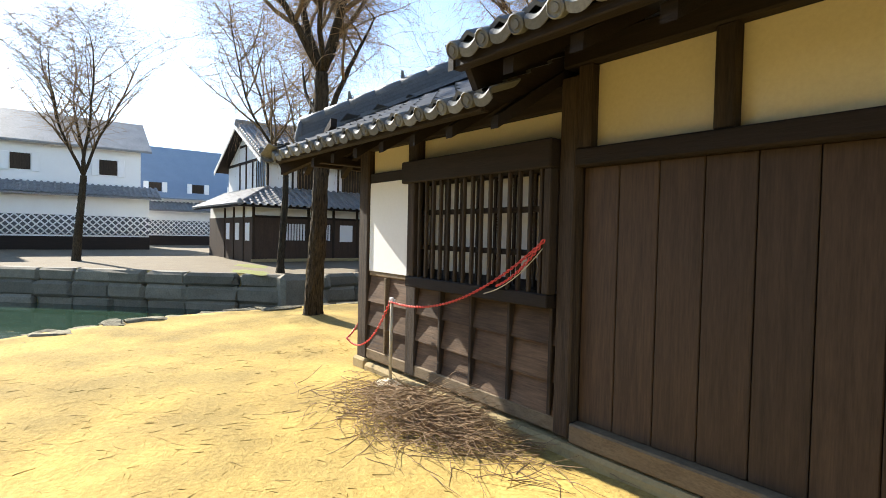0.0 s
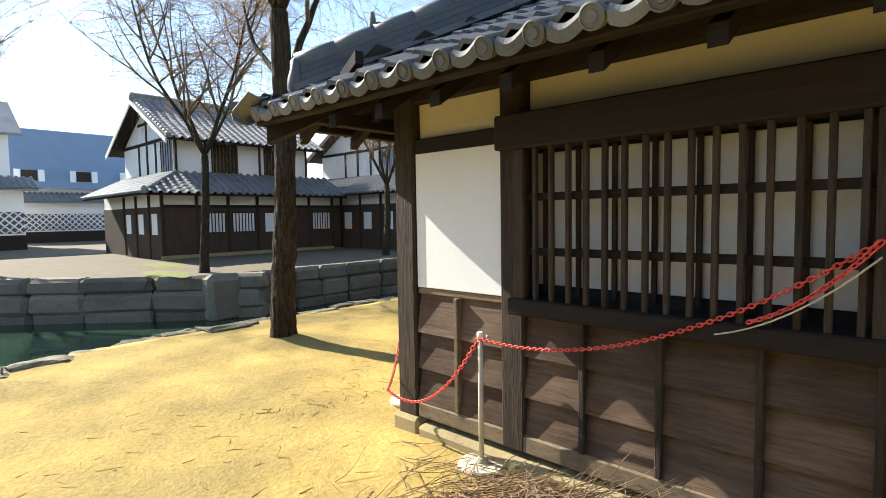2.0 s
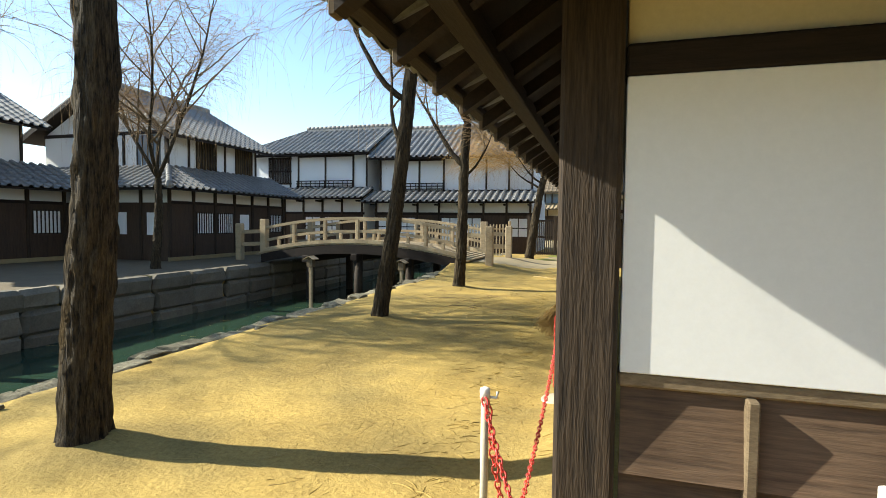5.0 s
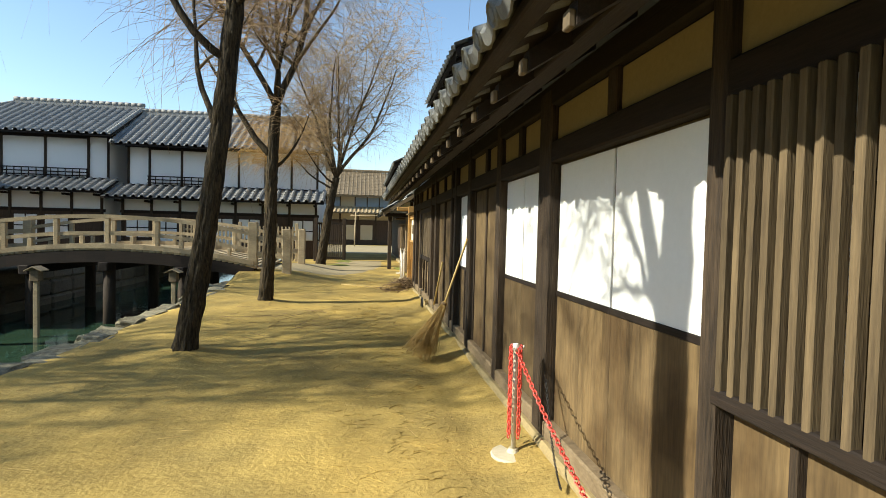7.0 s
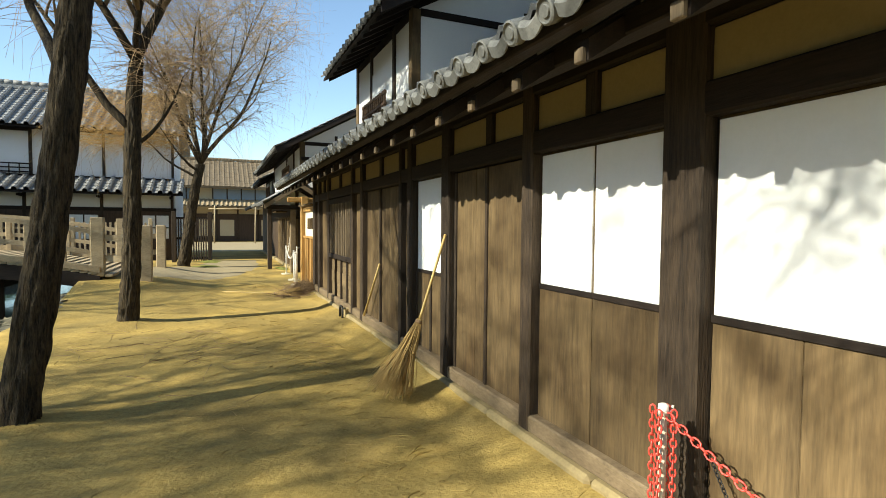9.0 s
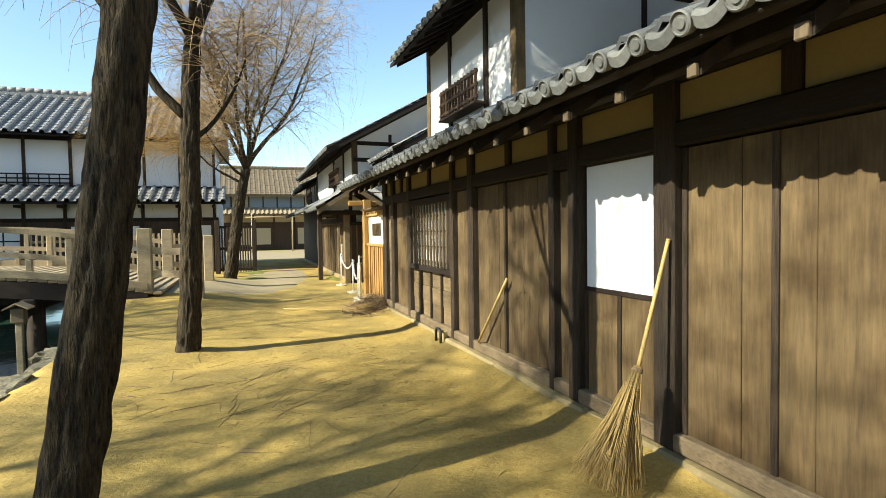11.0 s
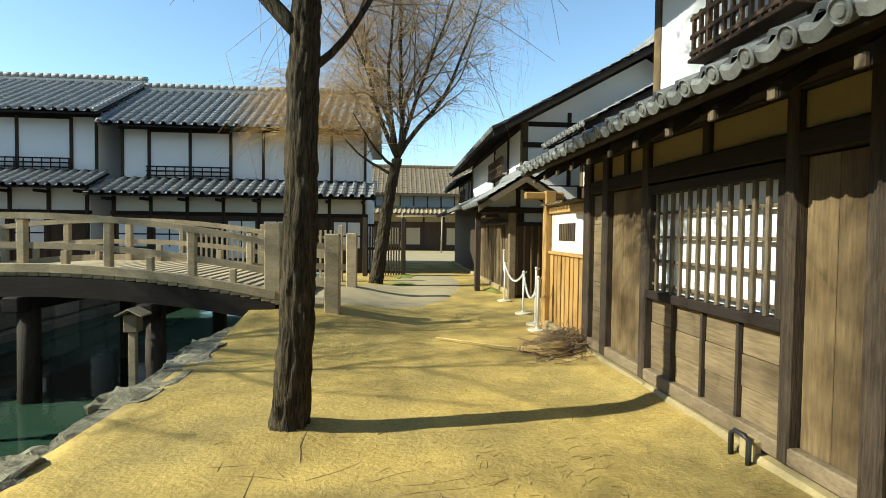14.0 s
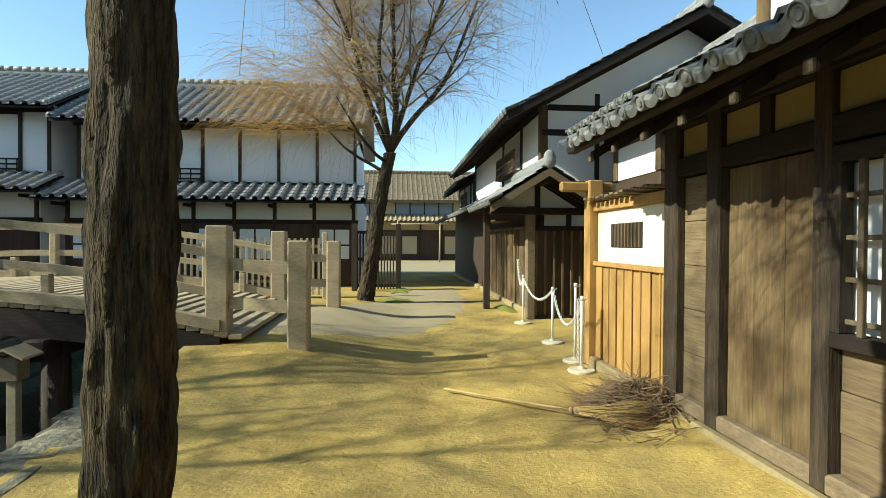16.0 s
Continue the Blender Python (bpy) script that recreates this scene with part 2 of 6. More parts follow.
def box(bm, x0, x1, y0, y1, z0, z1, c=0.006):
    """A chamfered box."""
    x0, x1, y0, y1, z0, z1 = min(x0, x1), max(x0, x1), min(y0, y1), max(y0, y1), min(z0, z1), max(z0, z1)
    c = min(c, 0.3 * (x1 - x0), 0.3 * (y1 - y0), 0.3 * (z1 - z0))
    lo, hi = (x0, y0, z0), (x1, y1, z1)
    V = {}
    for sx in (0, 1):
        for sy in (0, 1):
            for sz in (0, 1):
                corner = [(lo, hi)[s][i] for i, s in enumerate((sx, sy, sz))]
                ins = [(1 - 2 * s) * c for s in (sx, sy, sz)]
                for ax in range(3):
                    p = [corner[i] + (0 if i == ax else ins[i]) for i in range(3)]
                    V[sx, sy, sz, ax] = bm.verts.new(p)
    F = bm.faces.new
    for ax in range(3):
        a, b = (ax + 1) % 3, (ax + 2) % 3
        for s in (0, 1):
            def k(i, j):
                q = [0, 0, 0]
                q[ax], q[a], q[b] = s, i, j
                return V[q[0], q[1], q[2], ax]
            loop = [k(0, 0), k(1, 0), k(1, 1), k(0, 1)]
            F(loop if s else loop[::-1])
    for ax in range(3):
        a, b = (ax + 1) % 3, (ax + 2) % 3
        for i in (0, 1):
            for j in (0, 1):
                def k(s, face):
                    q = [0, 0, 0]
                    q[ax], q[a], q[b] = s, i, j
                    return V[q[0], q[1], q[2], face]
                loop = [k(0, a), k(1, a), k(1, b), k(0, b)]
                F(loop if i == j else loop[::-1])
    for sx in (0, 1):
        for sy in (0, 1):
            for sz in (0, 1):
                loop = [V[sx, sy, sz, ax] for ax in range(3)]
                F(loop if (sx + sy + sz) % 2 else loop[::-1])
    return bm


def slab(parent, name, x0, x1, y0, y1, z0, z1, mat, label="", c=0.006):
    return part(name, box(bmesh.new(), x0, x1, y0, y1, z0, z1, c), mat, parent, label)


def tubes_mesh(name, strands, mat, sides=5, smooth=True):
    """One mesh from strands of (points, radii)."""
    verts, faces = [], []
    for pts, rad in strands:
        base, n = len(verts), len(pts)
        for i, (p, r) in enumerate(zip(pts, rad)):
            a, b = pts[max(i - 1, 0)], pts[min(i + 1, n - 1)]
            d = (Vector(b) - Vector(a))
            d = d.normalized() if d.length > 1e-9 else Vector((0, 0, 1))
            s = d.cross(Vector((0.31, 0.87, 0.38))).normalized()
            q = d.cross(s)
            for k in range(sides):
                w = 2 * math.pi * k / sides
                verts.append(Vector(p) + r * (math.cos(w) * s + math.sin(w) * q))
        for i in range(n - 1):
            for k in range(sides):
                k2 = (k + 1) % sides
                faces.append((base + i * sides + k, base + i * sides + k2, base + (i + 1) * sides + k2, base + (i + 1) * sides + k))
        faces.append(tuple(base + k for k in range(sides))[::-1])
        faces.append(tuple(base + (n - 1) * sides + k for k in range(sides)))
    me = bpy.data.meshes.new(name)
    me.from_pydata(verts, [], faces)
    me.materials.append(mat)
    if smooth:
        me.polygons.foreach_set("use_smooth", [True] * len(me.polygons))
    return me


def tubes(name, strands, mat, parent=None, label="", sides=5):
    return link_part(name, tubes_mesh(name, strands, mat, sides), parent, label)


def prism(bm, pts, thick):
    """A plate: the polygon pts, and the same one moved by thick."""
    lo = [bm.verts.new(p) for p in pts]
    hi = [bm.verts.new(Vector(p) + Vector(thick)) for p in pts]
    bm.faces.new(lo)
    bm.faces.new(hi[::-1])
    n = len(pts)
    for i in range(n):
        bm.faces.new((lo[i], hi[i], hi[(i + 1) % n], lo[(i + 1) % n]))
    bmesh.ops.recalc_face_normals(bm, faces=bm.faces[:])
    return bm


def tiled(name, eave0, along, up, width, run, mat, parent, pitch=0.27, course=0.24, wave=0.03, clip=None, label="", steps=(0, 0.5, 0.68, 0.84, 1), pieces=0):
    """A tiled slope: columns of wavy tiles in overlapping courses. eave0: lower corner; along: unit, level; up: unit, up the slope.
    clip(s, r): whether the tile at s metres along and r metres up the slope is laid."""
    nrm = along.cross(up).normalized()
    if nrm.z < 0:
        nrm = -nrm
    hump = {0: 0.0, 0.5: -0.3, 0.68: 0.5, 0.84: 1.0, 1: 0.0, 0.52: 0.0, 0.57: 0.72, 0.76: 1.0, 0.95: 0.72}
    verts, faces = [], []
    cols, rows = max(1, round(width / pitch)), max(1, round(run / course))
    pw, cw = width / cols, run / rows
    one = None
    if pieces:
        vs, fs, k = [], [], len(steps)
        for e, lift in ((0, 0.022), (1, 0.0)):
            vs += [(f * pw, e * 1.06 * cw, hump[f] * wave + lift) for f in steps]
        vs += [(f * pw, 0, hump[f] * wave - 0.004) for f in steps]
        for q in range(k - 1):
            fs += [(q, q + 1, k + q + 1, k + q), (2 * k + q, 2 * k + q + 1, q + 1, q)]
        one = bpy.data.meshes.new("roof_tile")
        one.from_pydata(vs, [], fs)
        one.materials.append(mat)
        basis = Matrix((along, up, nrm)).transposed().to_4x4()
    for i in range(cols):
        for j in range(rows):
            if clip and not clip((i + 0.5) * pw, (j + 0.5) * cw):
                continue
            b, jit = len(verts), rnd.uniform(-0.003, 0.003)
            if j < pieces:
                ob = link_part("roof_tile", one, parent)
                ob.matrix_basis = Matrix.Translation(eave0 + along * (i * pw) + up * (j * cw) + nrm * jit) @ basis
                continue
            for e, lift in ((0, 0.022), (1, 0.0)):
                for f in steps:
                    verts.append(eave0 + along * ((i + f) * pw) + up * ((j + e * 1.06) * cw) + nrm * (hump[f] * wave + lift + jit))
            for f in steps:
                verts.append(eave0 + along * ((i + f) * pw) + up * (j * cw) + nrm * (hump[f] * wave + jit - 0.004))
            k = len(steps)
            for q in range(k - 1):
                faces.append((b + q, b + q + 1, b + k + q + 1, b + k + q))
                faces.append((b + 2 * k + q, b + 2 * k + q + 1, b + q + 1, b + q))
    me = bpy.data.meshes.new(name)
    me.from_pydata([tuple(v) for v in verts], [], faces)
    me.materials.append(mat)
    return tagged(link_part(name, me, parent, label), kind="stuff")


# ---- ground and canal ----
WATER_Z, BED_Z = -1.25, -2.2


def near_bank(y):
    return -4.75 if y > -1 else -4.75 + 0.42 * (-1 - y) ** 1.15 if y > -14 else 3.5


def far_bank(y):
    return -12.0 if y > 4 else -12.0 - 0.95 * (4 - y) if y > -40 else -53.8


def bump(v, a, b, soft):
    def s(q):
        q = min(max(q, 0), 1)
        return q * q * (3 - 2 * q)
    return s((v - a) / soft) * s((b - v) / soft)


def ground_z(x, y):
    z = 0.27 * bump(x, -6.4, -1.9, 1.9) * bump(y, 13.2, 21.5, 1.9)
    if -8 < x < 12 and -12 < y < 30:
        z += 0.022 * noise.noise(Vector((x * 0.9, y * 0.9, 0))) + 0.012 * noise.noise(Vector((x * 3.1, y * 3.1, 4)))
        if 0.3 < y < 13 and -0.5 < x < 0.3:
            f = min(max((x + 0.42) / 0.36, 0), 1)
            z += (0.075 + 0.03 * noise.noise(Vector((0, y * 1.3, 9)))) * f * f * (3 - 2 * f) * min(1, (y - 0.3) / 0.5)
        for tx, ty in ((-3.26, 0.9), (-3.35, 5.95), (-3.23, 10.3), (-3.05, 21.1)):
            z += 0.09 * math.exp(-((x - tx) ** 2 + (y - ty) ** 2) / 0.18)
    return z


def make_ground():
    ys = [-400, -120, -60, -30, -20] + [-14 + 0.16 * i for i in range(int(44 / 0.16))] + [32, 36, 40, 50, 60, 80, 120, 200, 400]
    verts, faces, w = [], [], None
    for y in ys:
        a, b = far_bank(y), near_bank(y)
        row = [(x, 0.0) for x in (-500, -200, -100, -60)]
        row += [(min(a - d, -57 + 0.4 * i), 0.0) for i, d in enumerate((8, 4, 2, 1, 0.4))]
        row += [(a, 0.0), (a + 0.12, BED_Z), (b - 0.12, BED_Z)]
        row += [(b + 0.16 * i, None) for i in range(55)] + [(b + 0.16 * 54 + d, 0.0) for d in (0.6, 1.5, 3, 6, 12, 25, 60, 120, 500)]
        w = len(row)
        verts += [(x, y, ground_z(x, y) if z is None else z) for x, z in row]
    for j in range(len(ys) - 1):
        for i in range(w - 1):
            faces.append((j * w + i, j * w + i + 1, (j + 1) * w + i + 1, (j + 1) * w + i))
    me = bpy.data.meshes.new("ground")
    me.from_pydata(verts, [], faces)
    me.materials.append(sand)
    me.polygons.foreach_set("use_smooth", [True] * len(me.polygons))
    return tagged(new("ground", me), "dry yellow raked sand with faint brush marks", "ground", kind="structure")


ground = make_ground()

def strip(name, centre, half, n, mat, label):
    """A thin ground layer along centre(f), half(f) metres to either side, following the ground."""
    verts, faces, m = [], [], 8
    for i in range(n + 1):
        f = i / n
        c, d = Vector(centre(f)), Vector(centre(min(f + 0.01, 1.01))) - Vector(centre(max(f - 0.01, -0.01)))
        s = Vector((d.y, -d.x)).normalized()
        for k in range(m + 1):
            w = half(f) * (2 * k / m - 1) * (1 + 0.10 * noise.noise(Vector((i * 0.4, k * 0.9, 2))))
            p = c + s * w
            verts.append((p.x, p.y, ground_z(p.x, p.y) + (0.008 if 0 < k < m else -0.01)))
    for i in range(n):
        for k in range(m):
            a = i * (m + 1) + k
            faces.append((a, a + 1, a + m + 2, a + m + 1))
    me = bpy.data.meshes.new(name)
    me.from_pydata(verts, [], faces)
    me.materials.append(mat)
    me.polygons.foreach_set("use_smooth", [True] * len(me.polygons))
    return tagged(new(name, me), label, "path", kind="structure")


def path_line(f):
    p = [Vector((-4.6, 16.7)), Vector((-2.6, 16.9)), Vector((-1.5, 19.5)), Vector((-1.4, 25.0))]
    g = 1 - f
    return p[0] * g ** 3 + p[1] * 3 * g * g * f + p[2] * 3 * g * f * f + p[3] * f ** 3


strip("gravel_path", path_line, lambda f: 1.45 - 0.35 * f, 60, gravel, "pale grey trodden gravel path from the bridge into the street")
strip("gravel_yard", lambda f: Vector((-1.0, 33.0 + 16 * f)), lambda f: 9.0, 20, gravel, "pale gravel yard before the house closing the street")

bm = bmesh.new()
bmesh.ops.create_grid(bm, x_segments=2, y_segments=2, size=1)
for v in bm.verts:
    v.co = (-22 + v.co.x * 32, 10 + v.co.y * 110, WATER_Z)
water = tagged(part("water", bm, water_mat), "still dark green canal water", "water", kind="structure")


def rock(bm, cx, cy, cz, sx, sy, sz, r, rough=0.13):
    """An uneven block of stone."""
    start = len(bm.verts)
    box(bm, cx - sx / 2, cx + sx / 2, cy - sy / 2, cy + sy / 2, cz - sz / 2, cz + sz / 2, 0.22 * min(sx, sy, sz))
    bm.verts.ensure_lookup_table()
    for v in bm.verts[start:]:
        v.co += Vector([r.uniform(-rough, rough) * s for s in (sx, sy, sz)])


def boulder(bm, cx, cy, cz, sx, sy, sz, seed, fine=0):
    """A rough quarried stone with rounded, broken edges."""
    start = len(bm.verts)
    bmesh.ops.create_icosphere(bm, subdivisions=3 if fine else 2, radius=1)
    bm.verts.ensure_lookup_table()
    for v in bm.verts[start:]:
        p = Vector([math.copysign(abs(q) ** 0.45, q) for q in v.co])
        g = noise.noise(v.co * 1.7 + Vector((seed * 7.1, 0, 0))) * 0.28 + noise.noise(v.co * 4 + Vector((0, seed * 3.3, 0))) * 0.16
        g += fine * (noise.noise(v.co * 9 + Vector((0, 0, seed * 5.7))) * 0.14 + noise.noise(v.co * 3 + Vector((0, 0, seed))) * 0.12)
        p *= 1 + g
        v.co = Vector((cx + p.x * sx / 2, cy + p.y * sy / 2, cz + p.z * sz / 2))


verts, faces = [], []
ys = [-60 + 1.0 * i for i in range(100)]
for yv in ys:
    a = far_bank(yv)
    verts += [(a - 0.2, yv, 0.006), (a - 3, yv, 0.01), (a - 8, yv, 0.01), (min(a - 9, -62), yv, 0.01)]
for j in range(len(ys) - 1):
    for i in range(3):
        faces.append((j * 4 + i, j * 4 + i + 1, (j + 1) * 4 + i + 1, (j + 1) * 4 + i))
# earth layer over the sand; its dark tone includes painted house shade
me = bpy.data.meshes.new("far_bank_earth")
me.from_pydata(verts, [], faces)
me.materials.append(earth)
tagged(new("far_bank_earth", me), "trodden brown earth on the far canal bank, darkened for house shade", "ground", kind="structure")

bank_wall = thing("canal_bank", (-4.75, 6, -1), "rough grey stone bank wall along the canal edge", "bank wall", kind="structure")
r2 = random.Random(3)
y = -13.0
while y < 40:
    step = r2.uniform(0.28, 0.80)
    if step > 0:
        bm = bmesh.new()
        boulder(bm, near_bank(y) - 0.09 + r2.uniform(-0.10, 0.10), y + step / 2, -0.13 + r2.uniform(-0.03, 0.03), r2.uniform(0.32, 0.56), step * 1.12, 0.27, y, 1)
        part("coping_stone", bm, stone, bank_wall)
    for zc in (-0.42, -0.86, -1.3):
        off = r2.uniform(-0.2, 0.2)
        bm = bmesh.new()
        rock(bm, near_bank(y) - 0.1, y + step / 2 + off, zc, 0.4, step * 0.98, 0.44, r2)
        part("stone", bm, stone_dark, bank_wall)
    y += step
far_wall = thing("canal_bank", (-12, 10, -1), "shaded stone bank wall on the far canal side", "bank wall", kind="structure")
y = -22.0
while y < 45:
    step = r2.uniform(0.9, 1.5)
    for zc, hh in ((-0.22, 0.46), (-0.72, 0.56), (-1.2, 0.5)):
        bm = bmesh.new()
        slope = 0 if y > 4 else 0.95
        rock(bm, 0, 0, zc, 0.5, step * math.hypot(1, slope) * 1.02, hh * 1.04, r2, 0.045)
        bmesh.ops.rotate(bm, verts=bm.verts[:], cent=(0, 0, 0), matrix=Matrix.Rotation(-math.atan(slope), 3, "Z"))
        bmesh.ops.translate(bm, verts=bm.verts[:], vec=(far_bank(y + step / 2) + 0.0, y + step / 2 + r2.uniform(-0.1, 0.1), 0))
        part("stone", bm, stone_dark, far_wall)
    y += step


bm = bmesh.new()
rock(bm, -12.04, 4.02, -0.66, 0.62, 1.0, 1.36, r2, 0.03)
part("corner_stone", bm, stone_dark, far_wall)

# ---- long house on the canal: corner at the origin, front along x = 0, end wall along y = 0 ----
house = thing("long_house", (3, 7, 0), "low dark timber merchant house with white plaster and grey tile roof", "house")
EAVE, EZ, PITCH = -0.745, 2.31, 0.5


def post_y(y0, y1, z0=0.12, z1=2.52, x0=-0.035, label="", mat=post_wood):
    return slab(house, "post", x0, 0.13, y0, y1, z0, z1, mat, label, 0.012)


def planks_y(parent, y0, y1, z0, z1, x=0.04, wide=0.22, mat=plank_wood, seed=1):
    r = random.Random(seed)
    n = max(1, round((y1 - y0) / wide))
    for i in range(n):
        a, b = y0 + (y1 - y0) * i / n, y0 + (y1 - y0) * (i + 1) / n
        slab(parent, "plank", x + r.uniform(-0.004, 0.004), x + 0.035, a + 0.0025, b - 0.0025, z0, z1, mat, "", 0.004)


def white_door_y(y0, y1, zw, seed=1, z0=0.22, stiles=0):
    """A sliding door leaf: white papered upper half over a wooden lower half."""
    d = slab(house, "sliding_door", 0.05, 0.075, y0, y1, z0, 2.01, plank_wood, "sliding door with white upper panel over brown boards", 0.003)
    slab(d, "paper_panel", 0.040, 0.052, y0 + 0.012, y1 - 0.012, zw, 1.995, paper, "white panel", 0.002)
    slab(d, "rail", 0.034, 0.052, y0, y1, zw - 0.035, zw, post_wood_y, "", 0.003)
    if stiles:
        slab(d, "board", 0.044, 0.052, y0 + 0.02, y1 - 0.02, z0, zw - 0.035, plank_wood, "", 0.002)
        for k in range(stiles + 2):
            yy = y0 + (y1 - y0) * k / (stiles + 1)
            slab(d, "stile", 0.030, 0.052, yy - 0.02, yy + 0.02, z0, zw - 0.035, post_wood, "", 0.003)
    else:
        planks_y(d, y0, y1, z0, zw - 0.036, 0.042, 0.4, plank_wood, seed)
    return d


# footing, sill, head beam, wall plate
r3 = random.Random(5)
y = -0.08
while y < 12.95:
    step = min(r3.uniform(1.2, 2.0), 12.95 - y)
    slab(house, "footing_stone", -0.075 + r3.uniform(-0.012, 0.012), 0.2, y, y + step - 0.006, -0.1, 0.118 + r3.uniform(-0.02, 0.0), footing, "", 0.025)
    y += step
x = 0.21
while x < 9.0:
    step = min(r3.uniform(1.2, 2.0), 9.0 - x)
    slab(house, "footing_stone", x, x + step - 0.006, -0.085 + r3.uniform(-0.012, 0.012), 0.2, -0.1, 0.098 + r3.uniform(-0.02, 0.0), footing, "", 0.025)
    x += step
slab(house, "sill_beam", -0.03, 0.12, 0.22, 12.95, 0.12, 0.235, sill_wood, "weathered pale sill beam", 0.012)
slab(house, "head_beam", -0.025, 0.12, 0.19, 12.95, 2.01, 2.16, post_wood_y, "", 0.012)
slab(house, "wall_plate", -0.03, 0.13, 0.0, 13.0, 2.40, 2.56, post_wood_y, "", 0.012)
slab(house, "plaster_band", 0.02, 0.10, 0.18, 12.95, 2.165, 2.395, cream, "cream plaster band under the eave, darkened for eave shade")
# corner post, then posts along the front
slab(house, "corner_post", -0.04, 0.16, -0.04, 0.17, 0.1, 2.5, post_wood, "thick cracked dark corner post", 0.015)
for a, b in ((1.13, 1.225), (2.90, 3.13), (4.25, 4.38), (5.62, 5.80), (6.62, 6.76), (6.98, 7.06), (8.70, 8.84), (9.32, 9.42), (11.22, 11.34), (12.18, 12.34), (12.74, 12.95)):
    post_y(a, b)
for yy in (2.05, 3.68, 4.90, 7.85, 10.3, 11.75):
    slab(house, "strut", -0.015, 0.11, yy - 0.05, yy + 0.05, 2.16, 2.40, post_wood, "", 0.006)
# backing wall closes the front behind doors and boards, near-black for indoor shade
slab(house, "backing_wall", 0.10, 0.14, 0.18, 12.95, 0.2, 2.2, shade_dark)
# lattice bay by the corner
lat = slab(house, "lattice_window", 0.02, 0.06, 0.20, 1.13, 1.0, 1.09, post_wood_y, "open dark vertical timber lattice window", 0.006)
for k in range(15):
    yy = 0.225 + 0.062 * k
    slab(lat, "slat", -0.050, -0.010, yy - 0.0145, yy + 0.0145, 0.99, 2.02, slat_wood, "", 0.004)
for k in range(14):
    yy = 0.258 + 0.062 * k
    if k % 5 != 2:
        slab(lat, "inner_slat", 0.020, 0.045, yy - 0.022, yy + 0.022, 1.05, 2.0, plank_wood, "", 0.004)
for z0 in (1.34, 1.68):
    slab(lat, "rail", -0.01, 0.02, 0.2, 1.13, z0, z0 + 0.035, post_wood_y, "", 0.004)
slab(lat, "bottom_rail", -0.05, 0.03, 0.17, 1.13, 0.94, 1.0, post_wood_y, "", 0.006)
slab(lat, "paper_panel", 0.075, 0.085, 0.2, 1.12, 1.05, 2.0, paper, "white paper behind the lattice")
for k in range(3):
    a = 0.18 + 0.316 * k
    slab(house, "board", 0.035, 0.06, a + 0.012, a + 0.30, 0.235, 0.95, plank_wood, "", 0.004)
    slab(house, "batten", 0.005, 0.045, a - 0.014, a + 0.018, 0.235, 0.95, post_wood, "", 0.004)
# white double doors, plank doors, white door with stiles
white_door_y(1.235, 2.09, 1.14, 11)
white_door_y(2.09, 2.89, 1.14, 12)
white_door_y(3.14, 3.70, 1.14, 13)
white_door_y(3.70, 4.245, 1.14, 14)
pd = slab(house, "plank_door", 0.07, 0.09, 4.385, 5.615, 0.22, 2.01, plank_wood, "closed door of wide weathered brown planks")
planks_y(pd, 4.39, 5.61, 0.23, 2.0, 0.035, 0.41, plank_wood, 21)
for yy in (4.41, 5.0, 5.59):
    slab(pd, "stile", 0.02, 0.06, yy - 0.02, yy + 0.02, 0.23, 2.0, post_wood, "", 0.004)
white_door_y(5.81, 6.61, 1.06, 15, stiles=1)
planks_y(house, 6.77, 6.97, 0.236, 2.0, 0.04, 0.2, plank_wood, 31)
pd = slab(house, "plank_wall", 0.07, 0.09, 7.07, 8.69, 0.236, 2.01, plank_wood, "wall of wide weathered brown planks")
planks_y(pd, 7.07, 8.69, 0.236, 2.0, 0.04, 0.27, plank_wood, 32)
slab(house, "batten", 0.01, 0.045, 7.95, 7.99, 0.236, 2.0, post_wood, "", 0.004)
planks_y(house, 8.85, 9.31, 0.236, 2.0, 0.035, 0.24, plank_wood, 33)
# barred window
win = slab(house, "barred_window", -0.03, 0.06, 9.42, 11.22, 0.92, 1.0, post_wood_y, "timber barred window with white paper screen behind", 0.006)
slab(win, "frame_top", -0.03, 0.06, 9.42, 11.22, 1.90, 1.99, post_wood_y, "", 0.006)
for yy in (9.45, 11.19):
    slab(win, "frame_side", -0.028, 0.055, yy - 0.03, yy + 0.03, 1.0, 1.9, post_wood, "", 0.006)
for k in range(12):
    yy = 9.58 + 0.133 * k
    slab(win, "bar", -0.022, 0.008, yy - 0.017, yy + 0.017, 1.0, 1.9, bar_wood, "", 0.004)
for z0 in (1.05, 1.27, 1.49, 1.71):
    slab(win, "rail", 0.010, 0.030, 9.46, 11.18, z0, z0 + 0.028, bar_wood, "", 0.004)
slab(win, "paper_panel", 0.075, 0.085, 9.45, 11.19, 1.0, 1.9, paper, "white paper screen")
for k in range(4):
    a = 9.43 + 0.4475 * k
    for q in range(3):
        slab(house, "board", 0.036 - 0.006 * (q % 2), 0.06, a + 0.02, a + 0.43, 0.236 + 0.228 * q, 0.236 + 0.226 * (q + 1), board_wood_y, "", 0.004)
    slab(house, "batten", 0.0, 0.04, a - 0.016, a + 0.016, 0.236, 0.92, post_wood, "", 0.004)
planks_y(house, 11.35, 12.17, 0.236, 2.0, 0.035, 0.27, plank_wood, 34)
for q in range(5):
    slab(house, "board", 0.034, 0.06, 12.345, 12.735, 0.236 + 0.353 * q, 0.232 + 0.353 * (q + 1), board_wood_y, "", 0.004)

